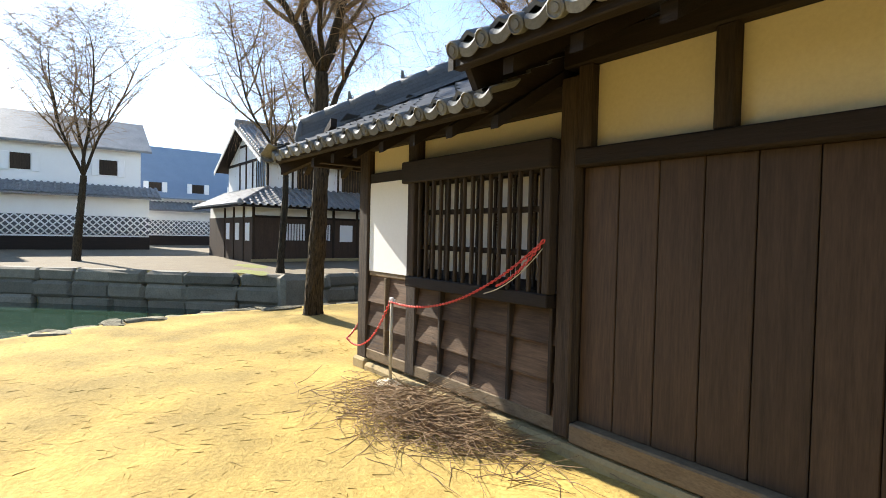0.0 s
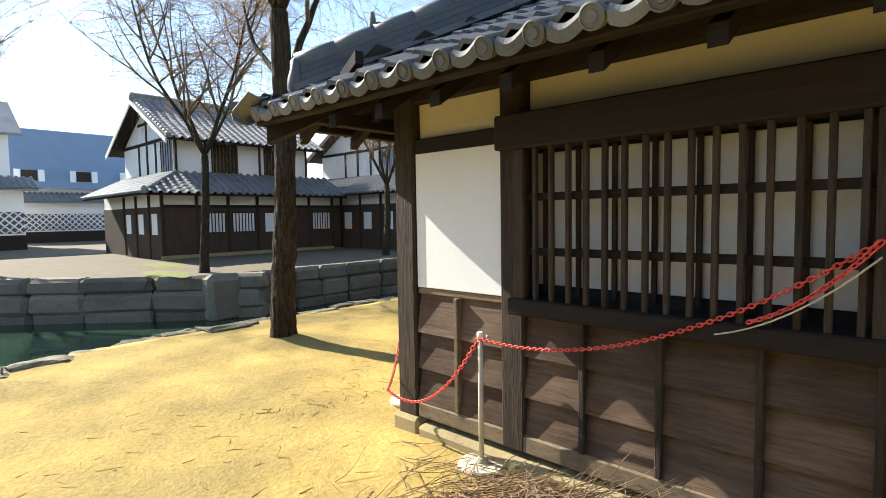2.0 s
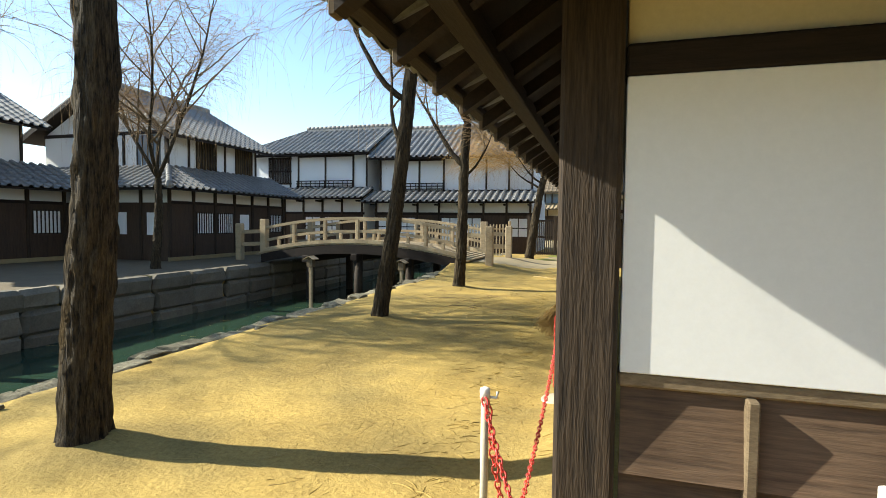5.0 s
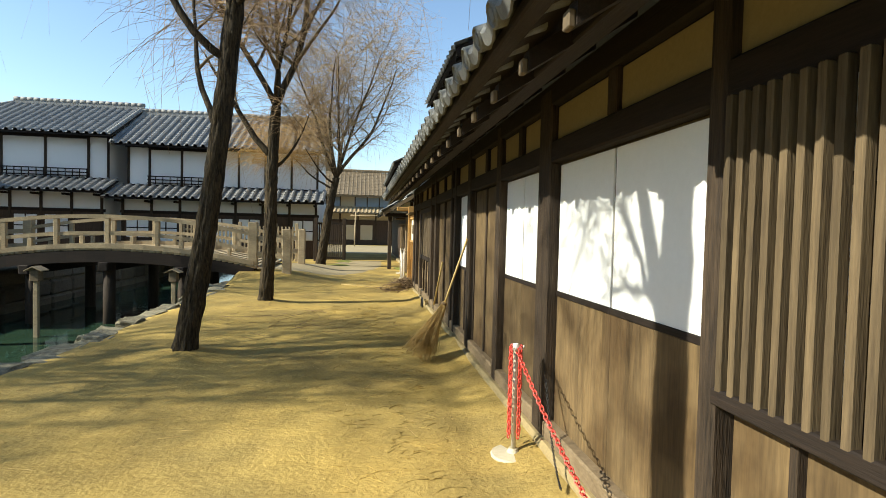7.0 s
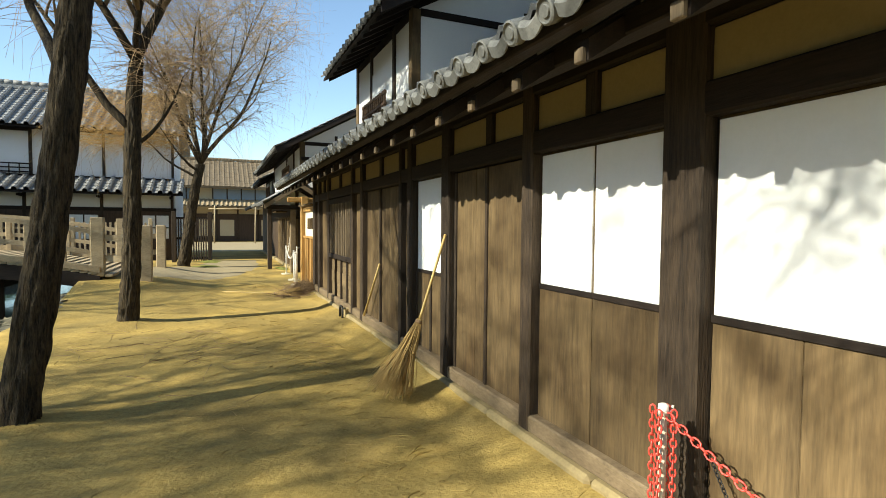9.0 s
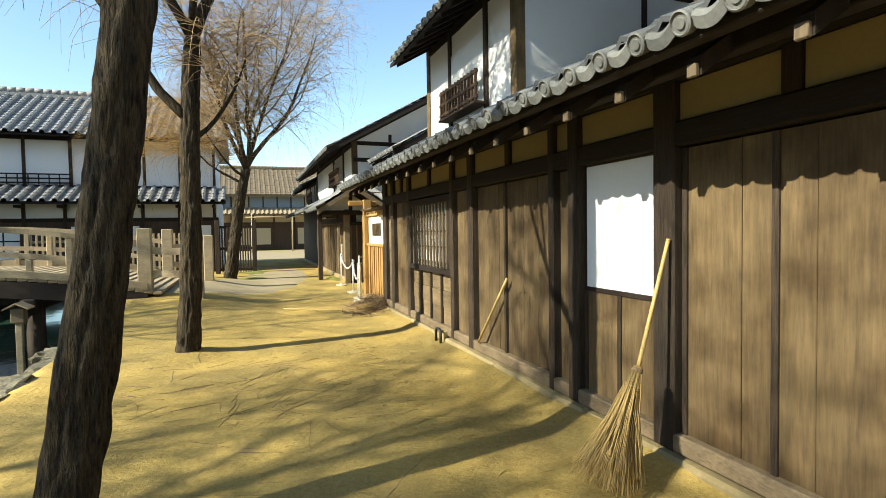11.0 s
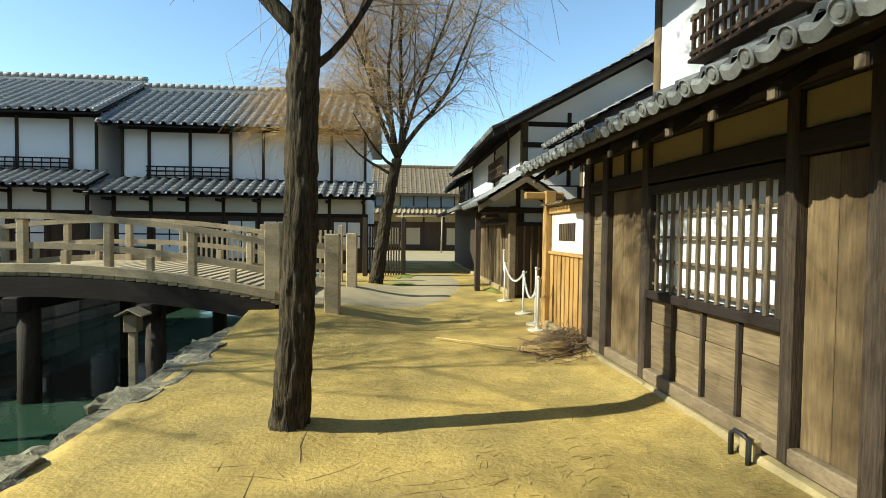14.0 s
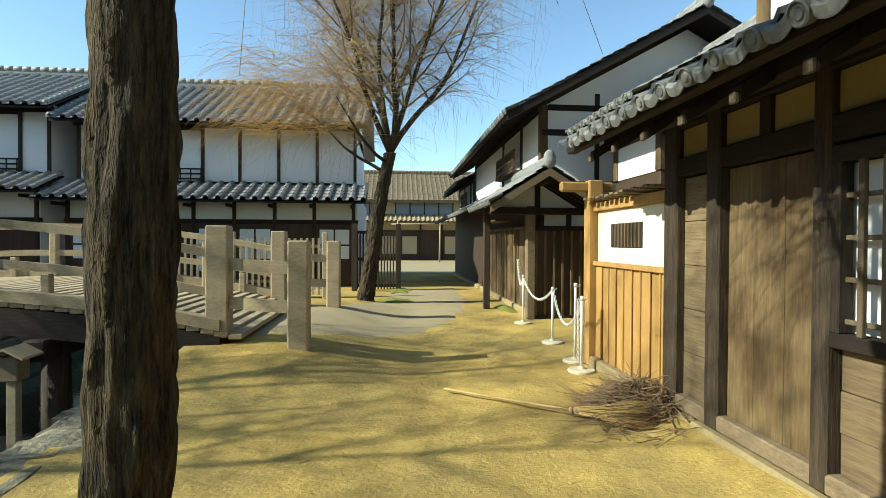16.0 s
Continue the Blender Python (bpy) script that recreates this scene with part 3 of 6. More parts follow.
# ---- end wall (y = 0) ----
def slab_s(parent, name, x0, x1, z0, z1, y0, y1, mat, label="", c=0.006):
    return slab(parent, name, x0, x1, y0, y1, z0, z1, mat, label, c)


# same near-black sheet for indoor shade behind the end wall
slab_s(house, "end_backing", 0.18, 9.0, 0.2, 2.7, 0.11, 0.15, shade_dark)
slab_s(house, "plaster_panel", 0.17, 0.94, 1.085, 2.045, -0.018, 0.11, plaster, "large smooth white plaster panel", 0.003)
slab_s(house, "plaster_panel", 0.17, 0.94, 2.15, 2.40, 0.03, 0.11, lit_cream, "cream plaster panel under the eave", 0.003)
slab_s(house, "head_beam", 0.165, 0.94, 2.045, 2.15, -0.02, 0.10, post_wood_x, "", 0.01)
slab_s(house, "panel_sill", 0.165, 0.945, 1.035, 1.085, -0.01, 0.10, sill_wood, "weathered pale timber sill", 0.008)
slab_s(house, "post", 0.94, 1.11, 0.12, 2.42, -0.045, 0.12, post_wood, "", 0.012)
slab_s(house, "wall_plate", -0.02, 2.86, 2.40, 2.56, -0.03, 0.13, post_wood_x, "", 0.012)
slab_s(house, "sill_beam", 0.17, 2.86, 0.12, 0.235, -0.04, 0.12, sill_wood, "weathered pale sill beam", 0.012)
# projecting barred bay
bay = slab_s(house, "barred_bay", 1.05, 2.83, 1.0, 1.10, -0.13, 0.06, post_wood_x, "dark timber barred bay window with white paper behind", 0.01)
slab_s(bay, "bay_head", 0.97, 2.84, 1.985, 2.19, -0.14, 0.06, post_wood_x, "", 0.01)
for xx in (1.13, 2.80):
    slab_s(bay, "bay_post", xx - 0.035, xx + 0.035, 1.1, 1.985, -0.12, -0.04, post_wood, "", 0.008)
for k in range(15):
    xx = 1.235 + 0.107 * k
    slab_s(bay, "bar", xx - 0.014, xx + 0.014, 1.1, 1.985, -0.112, -0.078, post_wood, "", 0.005)
for z0 in (1.36, 1.68):
    slab_s(bay, "rail", 1.15, 2.78, z0, z0 + 0.045, -0.074, -0.045, post_wood_x, "", 0.005)
# screen paper toned down to stand for shade inside the bay
slab_s(bay, "paper_panel", 1.12, 2.80, 1.17, 1.97, 0.085, 0.095, shaded_paper, "white paper screen greyed for bay shade")
for k in range(8):
    xx = 1.2 + 0.22 * k
    slab_s(bay, "screen_bar", xx - 0.014, xx + 0.014, 1.12, 1.98, 0.06, 0.08, post_wood, "", 0.003)
slab_s(house, "plaster_panel", 1.12, 2.85, 2.19, 2.40, 0.03, 0.11, lit_cream, "cream plaster panel under the eave", 0.003)
slab_s(house, "post", 2.85, 2.99, 0.12, 2.60, -0.06, 0.12, post_wood, "", 0.012)


def clinker(x0, x1, z0, z1, n, seed):
    """Overlapping weatherboards: each course leans out at its foot, with uneven ends."""
    r = random.Random(seed)
    h = (z1 - z0) / n
    for q in range(n):
        bm = bmesh.new()
        a, b = z0 + h * q - 0.015, z0 + h * (q + 1)
        dx = r.uniform(-0.004, 0.004)
        pts = [(x0, -0.032 + dx, a), (x1, -0.032 - dx, a + r.uniform(-0.006, 0.006)), (x1, 0.012, b), (x0, 0.012, b)]
        prism(bm, pts, (0, 0.016, 0))
        part("weatherboard", bm, board_wood_x, house)


def battens(xs, z0, z1):
    for xx in xs:
        slab_s(house, "batten", xx - 0.017, xx + 0.017, z0, z1, -0.05, 0.03, sill_wood if xx < 0.7 else post_wood, "", 0.005)


clinker(0.175, 0.94, 0.235, 1.035, 3, 1)
battens((0.56,), 0.235, 1.035)
clinker(1.11, 2.85, 0.235, 1.0, 3, 2)
battens((1.50, 1.93, 2.38, 2.80), 0.235, 1.0)
# big boarded door front
slab_s(house, "sill_beam", 2.99, 9.0, 0.10, 0.235, -0.06, 0.12, sill_wood, "weathered pale sill beam", 0.012)
slab_s(house, "lintel", 2.99, 9.0, 1.98, 2.10, -0.075, 0.12, post_wood_x, "", 0.012)
bd = slab_s(house, "boarded_door", 3.0, 6.3, 0.235, 1.985, 0.07, 0.10, door_wood, "closed dark brown boarded door")
for k in range(12):
    a = 3.0 + 0.275 * k
    slab_s(bd, "plank", a + 0.003, a + 0.272, 0.237, 1.98, 0.03 + r3.uniform(-0.006, 0.006), 0.068, door_wood, "", 0.006)
for k in range(10):
    a = 6.3 + 0.27 * k
    slab_s(house, "plank", a + 0.003, a + 0.267, 0.237, 1.98, 0.03, 0.10, door_wood, "", 0.006)
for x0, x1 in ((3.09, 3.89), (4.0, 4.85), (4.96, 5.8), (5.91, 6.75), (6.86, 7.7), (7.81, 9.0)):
    slab_s(house, "plaster_panel", x0, x1, 2.10, 2.66, 0.03, 0.11, lit_cream, "cream plaster panel above the lintel", 0.003)
for xx in (3.04, 3.945, 4.905, 5.855, 6.805, 7.755):
    slab_s(house, "strut", xx - 0.055, xx + 0.055, 2.10, 2.66, -0.05, 0.11, post_wood, "", 0.01)
slab_s(house, "wall_plate", 2.86, 9.0, 2.66, 2.82, -0.06, 0.13, post_wood_x, "", 0.012)

# ---- roof of the long house ----
roof = part("roof", prism(bmesh.new(), [(EAVE, EAVE, EZ + 0.0), (1.0, 1.0, EZ + 0.92), (1.0, 13.4, EZ + 0.92), (EAVE, 13.4, EZ)], (0, 0, 0.035)), post_wood_y, house, "grey pantile roof over dark boards")
bm = prism(bmesh.new(), [(EAVE, EAVE, EZ), (2.8, EAVE, EZ), (2.8, 1.0, EZ + 0.92), (1.0, 1.0, EZ + 0.92)], (0, 0, 0.035))
part("roof_deck", bm, post_wood_x, house)
bm = prism(bmesh.new(), [(1.0, 1.0, EZ + 0.92), (1.0, 13.4, EZ + 0.92), (4.0, 13.4, EZ + 2.42), (4.0, 1.0, EZ + 2.42)], (0, 0, 0.035))
part("roof_deck", bm, post_wood_y, house)
bm = prism(bmesh.new(), [(1.0, 1.0, EZ + 0.92), (2.8, 1.0, EZ + 0.92), (2.8, 2.8, EZ + 1.8)], (0, 0, 0.035))
part("roof_deck", bm, post_wood_x, house)
SL = 1 / math.sqrt(1 + PITCH ** 2)
up_w, up_s = Vector((SL, 0, SL * PITCH)), Vector((0, SL, SL * PITCH))
TZ = EZ + 0.065
tiled("roof_tiles", Vector((EAVE - 0.04, EAVE - 0.04, TZ)), Vector((0, 1, 0)), up_w, 14.3, 4.2, tile_dark, roof, 0.26, 0.24, pieces=3,
      clip=lambda s, r: s > r * SL - 0.1 and not (r > 2.7 and s > 9.6))
tiled("roof_tiles", Vector((2.85, EAVE - 0.04, TZ)), Vector((-1, 0, 0)), up_s, 3.7, 3.5, tile_dark, roof, 0.26, 0.24, pieces=6,
      clip=lambda s, r: 3.7 - s > r * SL - 0.1)
# rafters and eave boards
for k in range(29):
    yy = -0.417 + 0.48 * k
    bm = bmesh.new()
    prism(bm, [(EAVE + 0.10, yy - 0.035, EZ - 0.055), (EAVE + 0.10, yy + 0.035, EZ - 0.055), (0.06, yy + 0.035, EZ + 0.405), (0.06, yy - 0.035, EZ + 0.405)], (0, 0, -0.085))
    part("rafter", bm, post_wood_y, house)
    slab(house, "rafter_end", EAVE + 0.075, EAVE + 0.099, yy - 0.026, yy + 0.026, EZ - 0.145, EZ - 0.088, bar_wood, "weathered sawn rafter end", 0.004)
for k in range(7):
    xx = 0.05 + 0.46 * k
    bm = bmesh.new()
    prism(bm, [(xx - 0.035, EAVE + 0.10, EZ - 0.045), (xx + 0.035, EAVE + 0.10, EZ - 0.045), (xx + 0.035, 0.06, EZ + 0.405), (xx - 0.035, 0.06, EZ + 0.405)], (0, 0, -0.085))
    part("rafter", bm, post_wood_x, house)
bm = prism(bmesh.new(), [(EAVE + 0.1, EAVE + 0.02, EZ - 0.045), (EAVE + 0.02, EAVE + 0.1, EZ - 0.045), (0.06, 0.14, EZ + 0.42), (0.14, 0.06, EZ + 0.42)], (0, 0, -0.12))
part("hip_rafter", bm, post_wood_x, house)
slab(house, "eave_board", EAVE - 0.01, EAVE + 0.07, EAVE, 13.35, EZ - 0.03, EZ + 0.02, post_wood_y, "", 0.008)
slab(house, "eave_board", EAVE + 0.07, 2.8, EAVE - 0.01, EAVE + 0.07, EZ - 0.03, EZ + 0.02, post_wood_x, "", 0.008)
slab(house, "purlin", -0.47, -0.37, EAVE + 0.3, 13.2, EZ - 0.02, EZ + 0.08, post_wood_y, "", 0.008)


def eave_tile_mesh():
    """Round-ended cap with a raised rim beside a sagging pan, built to face -y."""
    bm = bmesh.new()
    n = 18
    rings = [(0.054, -0.02), (0.054, -0.045), (0.046, -0.050), (0.043, -0.041), (0.026, -0.041), (0.023, -0.048), (0.009, -0.048)]
    loops = []
    for r, yy in [(0.050, 0.26)] + rings:
        loops.append([bm.verts.new((r * math.cos(2 * math.pi * k / n), yy, r * math.sin(2 * math.pi * k / n))) for k in range(n)])
    for a, b in zip(loops, loops[1:]):
        for k in range(n):
            bm.faces.new((a[k], a[(k + 1) % n], b[(k + 1) % n], b[k]))
    bm.faces.new(loops[-1])
    m = 9
    rows = []
    for yy, dz in ((-0.03, -0.045), (-0.035, 0.0), (-0.02, 0.014), (0.24, 0.014)):
        row = []
        for k in range(m):
            f = k / (m - 1)
            sag = -0.034 * math.sin(math.pi * f)
            hang = dz if dz > -0.05 else dz * (0.55 + 0.45 * math.sin(math.pi * f))
            row.append(bm.verts.new((0.042 + f * 0.176, yy, sag + hang + 0.015)))
        rows.append(row)
    for a, b in zip(rows, rows[1:]):
        for k in range(m - 1):
            bm.faces.new((a[k], a[k + 1], b[k + 1], b[k]))
    bmesh.ops.recalc_face_normals(bm, faces=bm.faces[:])
    bmesh.ops.solidify(bm, geom=[f for f in bm.faces if f.calc_center_median().x > 0.06], thickness=0.012)
    return mesh_of("eave_tile", bm, tile_eave, False)


tile_me = eave_tile_mesh()


def eave_tiles(parent, start, along, out_deg, count, pitch, slope=PITCH):
    """Lay eave tiles from start along a level line; out_deg turns their -y face outwards."""
    for k in range(count):
        ob = link_part("eave_tile", tile_me, parent)
        ob.matrix_basis = Matrix.Translation(Vector(start) + Vector(along) * (k * pitch)) @ Matrix.Rotation(radians(out_deg), 4, "Z") @ Matrix.Rotation(math.atan(slope) * 0.8, 4, "X") @ Matrix.Rotation(radians(rnd.uniform(-2, 2)), 4, "Y")


eave_tiles(roof, (EAVE - 0.03, EAVE + 0.06, EZ + 0.05), (0, 1, 0), -90, 54, 0.26)
eave_tiles(roof, (EAVE + 0.10, EAVE - 0.03, EZ + 0.05), (1, 0, 0), 0, 14, 0.26)


def ridge_line(parent, a, b, mat=tile_dark, r=0.075, courses=2, end=True, name="ridge"):
    """Stacked ridge courses with a round cap and an end ornament."""
    a, b = Vector(a), Vector(b)
    d = (b - a).normalized()
    s = Vector((d.y, -d.x, 0)).normalized()
    ob = None
    for q in range(courses):
        w, z = 0.11 - 0.015 * q, 0.055 * q
        pts = [a + s * w + Vector((0, 0, z)), a - s * w + Vector((0, 0, z)), b - s * w + Vector((0, 0, z)), b + s * w + Vector((0, 0, z))]
        ob = part(name, prism(bmesh.new(), pts, (0, 0, 0.048)), mat, parent)
    n = max(1, int((b - a).length / 0.3))
    strands = []
    for k in range(n):
        p, q = a.lerp(b, k / n), a.lerp(b, (k + 1) / n + 0.004)
        strands.append(([p + Vector((0, 0, 0.055 * courses)), q + Vector((0, 0, 0.055 * courses - 0.006))], [r, r * 0.88]))
    tagged(tubes("ridge_cap", strands, mat, parent, sides=8), kind="stuff")
    if end:
        bm = bmesh.new()
        bmesh.ops.create_uvsphere(bm, u_segments=12, v_segments=8, radius=0.13)
        for v in bm.verts:
            v.co = Vector((v.co.x * 0.55 * (1 + 0.25 * math.sin(5 * v.co.z * 20)), v.co.y * 0.9, v.co.z * 1.35))
        bmesh.ops.rotate(bm, verts=bm.verts[:], cent=(0, 0, 0), matrix=Matrix.Rotation(math.atan2(d.y, d.x), 3, "Z"))
        bmesh.ops.translate(bm, verts=bm.verts[:], vec=a + Vector((0, 0, 0.10)))
        part("ridge_ornament", bm, mat, parent, smooth=True)
    return ob


ridge_line(house, (EAVE + 0.22, EAVE + 0.22, EZ + 0.20), (2.75, 2.75, EZ + 1.90), courses=4)
for k in range(6):
    f = 0.12 + 0.13 * k
    p = Vector((EAVE + 0.22, EAVE + 0.22, EZ + 0.20)).lerp(Vector((2.75, 2.75, EZ + 1.90)), f)
    tubes("ridge_tip", [([p + Vector((0, 0, 0.20)), p + Vector((0.01, -0.01, 0.32)), p + Vector((0.03, -0.03, 0.37))], [0.028, 0.024, 0.012])], tile_eave, house, sides=7)
bm = prism(bmesh.new(), [(EAVE - 0.16, EAVE - 0.10, EZ + 0.14), (EAVE - 0.10, EAVE - 0.16, EZ + 0.14), (EAVE + 0.34, EAVE + 0.22, EZ + 0.14), (EAVE + 0.22, EAVE + 0.34, EZ + 0.13)], (0, 0, -0.06))
part("corner_tile", bm, tile_dark, house)

# higher roof over the boarded door
EY2, EZ2 = -0.92, 2.56
bm = prism(bmesh.new(), [(2.72, EY2, EZ2), (9.2, EY2, EZ2), (9.2, 1.0, EZ2 + 0.96), (2.72, 1.0, EZ2 + 0.96)], (0, 0, 0.035))
high = part("upper_roof", bm, post_wood_x, house, "higher grey pantile roof over the boarded door")
tiled("roof_tiles", Vector((2.7, EY2 - 0.04, EZ2 + 0.075)), Vector((1, 0, 0)), up_s, 6.5, 2.1, tile_dark, high, 0.26, 0.24)
eave_tiles(high, (2.80, EY2 - 0.03, EZ2 + 0.05), (1, 0, 0), 0, 25, 0.26)
for k in range(13):
    xx = 3.1 + 0.48 * k
    bm = prism(bmesh.new(), [(xx - 0.04, EY2 + 0.10, EZ2 - 0.045), (xx + 0.04, EY2 + 0.10, EZ2 - 0.045), (xx + 0.04, 0.06, EZ2 + 0.44), (xx - 0.04, 0.06, EZ2 + 0.44)], (0, 0, -0.09))
    part("rafter", bm, post_wood_x, house)
slab(house, "eave_board", 2.72, 9.2, EY2 - 0.01, EY2 + 0.07, EZ2 - 0.05, EZ2 + 0.02, post_wood_x, "", 0.008)
bm = prism(bmesh.new(), [(2.70, EY2 - 0.02, EZ2 - 0.06), (2.70, EY2 - 0.02, EZ2 + 0.06), (2.70, 1.0, EZ2 + 1.02), (2.70, 1.0, EZ2 + 0.88)], (0.05, 0, 0))
part("bargeboard", bm, post_wood_y, house)
# added board that blocks stray sun through the gap between both roofs
bm = prism(bmesh.new(), [(2.76, EAVE + 0.02, EZ - 0.02), (2.76, EY2 + 0.05, EZ2 - 0.02), (2.76, 1.4, EZ2 + 1.0), (2.76, 1.4, EZ + 0.9)], (0.05, 0, 0))
part("end_board", bm, post_wood_y, house)


# ---- upper storeys over the long house ----
def upper_storey(name, x0, x1, y0, y1, zb, zt, label, gable_y=True, south_posts=(), win=None, ov=0.75, north=0.7):
    """A plastered upper storey with dark posts, a gabled tile roof with its eave over the west front, and an optional balcony window."""
    h = thing(name, ((x0 + x1) / 2, (y0 + y1) / 2, zb), label, "house")
    slab(h, "wall", x0, x0 + 0.12, y0, y1, zb, zt, plaster, "white plaster wall", 0.004)
    slab(h, "wall", x0 + 0.12, x1, y0, y0 + 0.12, zb, zt, plaster, "white plaster wall", 0.004)
    slab(h, "wall", x0 + 0.12, x1, y1 - 0.12, y1, zb, zt, plaster, "white plaster wall", 0.004)
    xm = (x0 + x1) / 2
    p = 0.55
    zr = zt + (xm - x0) * p
    for yy in (y0, y1 - 0.12):
        bm = prism(bmesh.new(), [(x0, yy, zt), (x1, yy, zt), (xm, yy, zr)], (0, 0.12, 0))
        part("gable", bm, plaster, h)
    for yy in (y0 + 0.06, y1 - 0.06):
        slab(h, "corner_post", x0 - 0.03, x0 + 0.13, yy - 0.08, yy + 0.08, zb, zt + 0.05, plank_wood, "", 0.01)
    slab(h, "beam", x0 - 0.025, x0 + 0.1, y0, y1, zt - 0.10, zt + 0.06, post_wood_y, "", 0.01)
    for xx in south_posts:
        slab(h, "post", xx - 0.05, xx + 0.05, y0 - 0.02, y0 + 0.05, zb, zt + 0.3, post_wood, "", 0.008)
    slab(h, "beam", x0 + 0.13, x1, y0 - 0.025, y0 + 0.05, zt - 0.06, zt + 0.06, post_wood_x, "", 0.008)
    bmw = prism(bmesh.new(), [(x0 - ov, y0 - 0.7, zt - ov * p + 0.12), (x0 - ov, y1 + north, zt - ov * p + 0.12), (xm, y1 + north, zr + 0.12), (xm, y0 - 0.7, zr + 0.12)], (0, 0, 0.06))
    rf = part("roof", bmw, post_wood_y, h, "grey tile roof on dark boards")
    bme = prism(bmesh.new(), [(x1 + ov, y0 - 0.7, zt - ov * p + 0.12), (x1 + ov, y1 + north, zt - ov * p + 0.12), (xm, y1 + north, zr + 0.12), (xm, y0 - 0.7, zr + 0.12)], (0, 0, 0.06))
    part("roof_deck", bme, post_wood_y, h)
    c = 1 / math.hypot(1, p)
    run = math.hypot(xm - x0 + ov, (xm - x0 + ov) * p)
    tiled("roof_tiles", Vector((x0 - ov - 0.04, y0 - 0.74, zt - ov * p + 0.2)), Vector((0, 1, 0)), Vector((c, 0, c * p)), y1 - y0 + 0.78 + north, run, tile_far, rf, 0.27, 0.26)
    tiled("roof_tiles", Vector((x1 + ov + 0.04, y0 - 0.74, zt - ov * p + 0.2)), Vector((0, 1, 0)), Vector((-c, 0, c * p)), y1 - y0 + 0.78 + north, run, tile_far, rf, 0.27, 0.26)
    eave_tiles(rf, (x0 - ov - 0.02, y0 - 0.6, zt - ov * p + 0.2), (0, 1, 0), -90, int((y1 - y0 + 0.7 + north) / 0.27), 0.27, p)
    ridge_line(h, (xm, y0 - 0.72, zr + 0.2), (xm, y1 + north, zr + 0.2), tile_far, 0.09, 3)
    for side in (-1, 1):
        xe = x0 - ov if side < 0 else x1 + ov
        bm = prism(bmesh.new(), [(xe, y0 - 0.72, zt - ov * p + 0.02), (xm, y0 - 0.72, zr + 0.02), (xm, y0 - 0.72, zr + 0.17), (xe, y0 - 0.72, zt - ov * p + 0.17)], (0, 0.05, 0))
        part("bargeboard", bm, post_wood_x, h)
    n = int((y1 - y0 + 0.6 + north) / 0.42)
    for k in range(n + 1):
        yy = y0 - 0.6 + 0.42 * k
        bm = prism(bmesh.new(), [(x0 - ov + 0.08, yy - 0.03, zt - ov * p + 0.14), (x0 - ov + 0.08, yy + 0.03, zt - ov * p + 0.14), (x0 + 0.02, yy + 0.03, zt + 0.13), (x0 + 0.02, yy - 0.03, zt + 0.13)], (0, 0, -0.07))
        part("rafter", bm, post_wood_y, h)
    if win:
        a, b, wz0, wz1 = win
        w = slab(h, "window", x0 - 0.02, x0 + 0.03, a, b, wz0, wz1, paper, "white screened window with a timber balcony")
        for yy in (a, b):
            slab(w, "window_post", x0 - 0.04, x0 + 0.05, yy - 0.06, yy + 0.06, zb, zt, post_wood, "", 0.008)
        for zz in (0.02, 0.20, 0.40):
            slab(w, "balcony_rail", x0 - 0.22, x0 - 0.17, a - 0.05, b + 0.05, wz0 + zz, wz0 + zz + 0.05, balcony_wood, "", 0.006)
        m = int((b - a) / 0.13)
        for k in range(m + 1):
            yy = a + (b - a) * k / m
            slab(w, "baluster", x0 - 0.215, x0 - 0.175, yy - 0.02, yy + 0.02, wz0 - 0.02, wz0 + 0.47, balcony_wood, "", 0.004)
        slab(w, "balcony_floor", x0 - 0.24, x0, a - 0.05, b + 0.05, wz0 - 0.06, wz0 - 0.02, balcony_wood, "", 0.006)
    return h


upper_storey("upper_house", 1.04, 5.6, 9.55, 13.25, 3.3, 5.05, "white plastered upper storey with timber balcony over the tiled eave", south_posts=(3.2, 4.4), win=(10.5, 12.0, 3.50, 4.60), north=0.15)
upper_storey("upper_house", 1.75, 5.6, 16.4, 18.1, 2.6, 3.78, "small white plastered gable behind the roofed gate", south_posts=(2.7, 3.8), ov=0.8, north=0.3)
upper_storey("upper_house", 2.2, 8.6, 1.0, 7.6, 3.1, 5.2, "white plastered upper storey set back behind the long roof", south_posts=(3.1, 4.0, 5.0))

# ---- pale boarded section, gate and fence beyond the long house ----
booth = thing("boarded_booth", (0.2, 13.9, 0), "new golden boards under cream plaster with a small barred opening", "wall")
slab(booth, "wall", 0.10, 0.22, 12.95, 14.72, 0.1, 1.86, cream, "", 0.004)
bs = slab(booth, "plaster_panel", 0.075, 0.10, 12.98, 14.68, 1.25, 1.84, pale_cream, "cream plaster panel with a barred opening", 0.004)
# flat dark plate painted as the shade inside the opening
slab(bs, "opening", 0.068, 0.077, 13.55, 14.30, 1.42, 1.68, shade_dark, "barred opening, its inner shade painted as a dark plate", 0.02)
for k in range(9):
    yy = 13.60 + 0.08 * k
    slab(bs, "bar", 0.055, 0.07, yy - 0.012, yy + 0.012, 1.425, 1.675, plank_wood, "", 0.003)
for k in range(9):
    a = 12.97 + 0.192 * k
    slab(booth, "plank", 0.06 + 0.008 * (k % 2), 0.10, a + 0.002, a + 0.19, 0.12, 1.20, gold_wood, "", 0.004)
    slab(booth, "batten", 0.045, 0.06, a - 0.012, a + 0.012, 0.12, 1.20, gold_wood, "", 0.003)
slab(booth, "rail", 0.03, 0.10, 12.95, 14.72, 1.20, 1.25, gold_wood, "", 0.005)
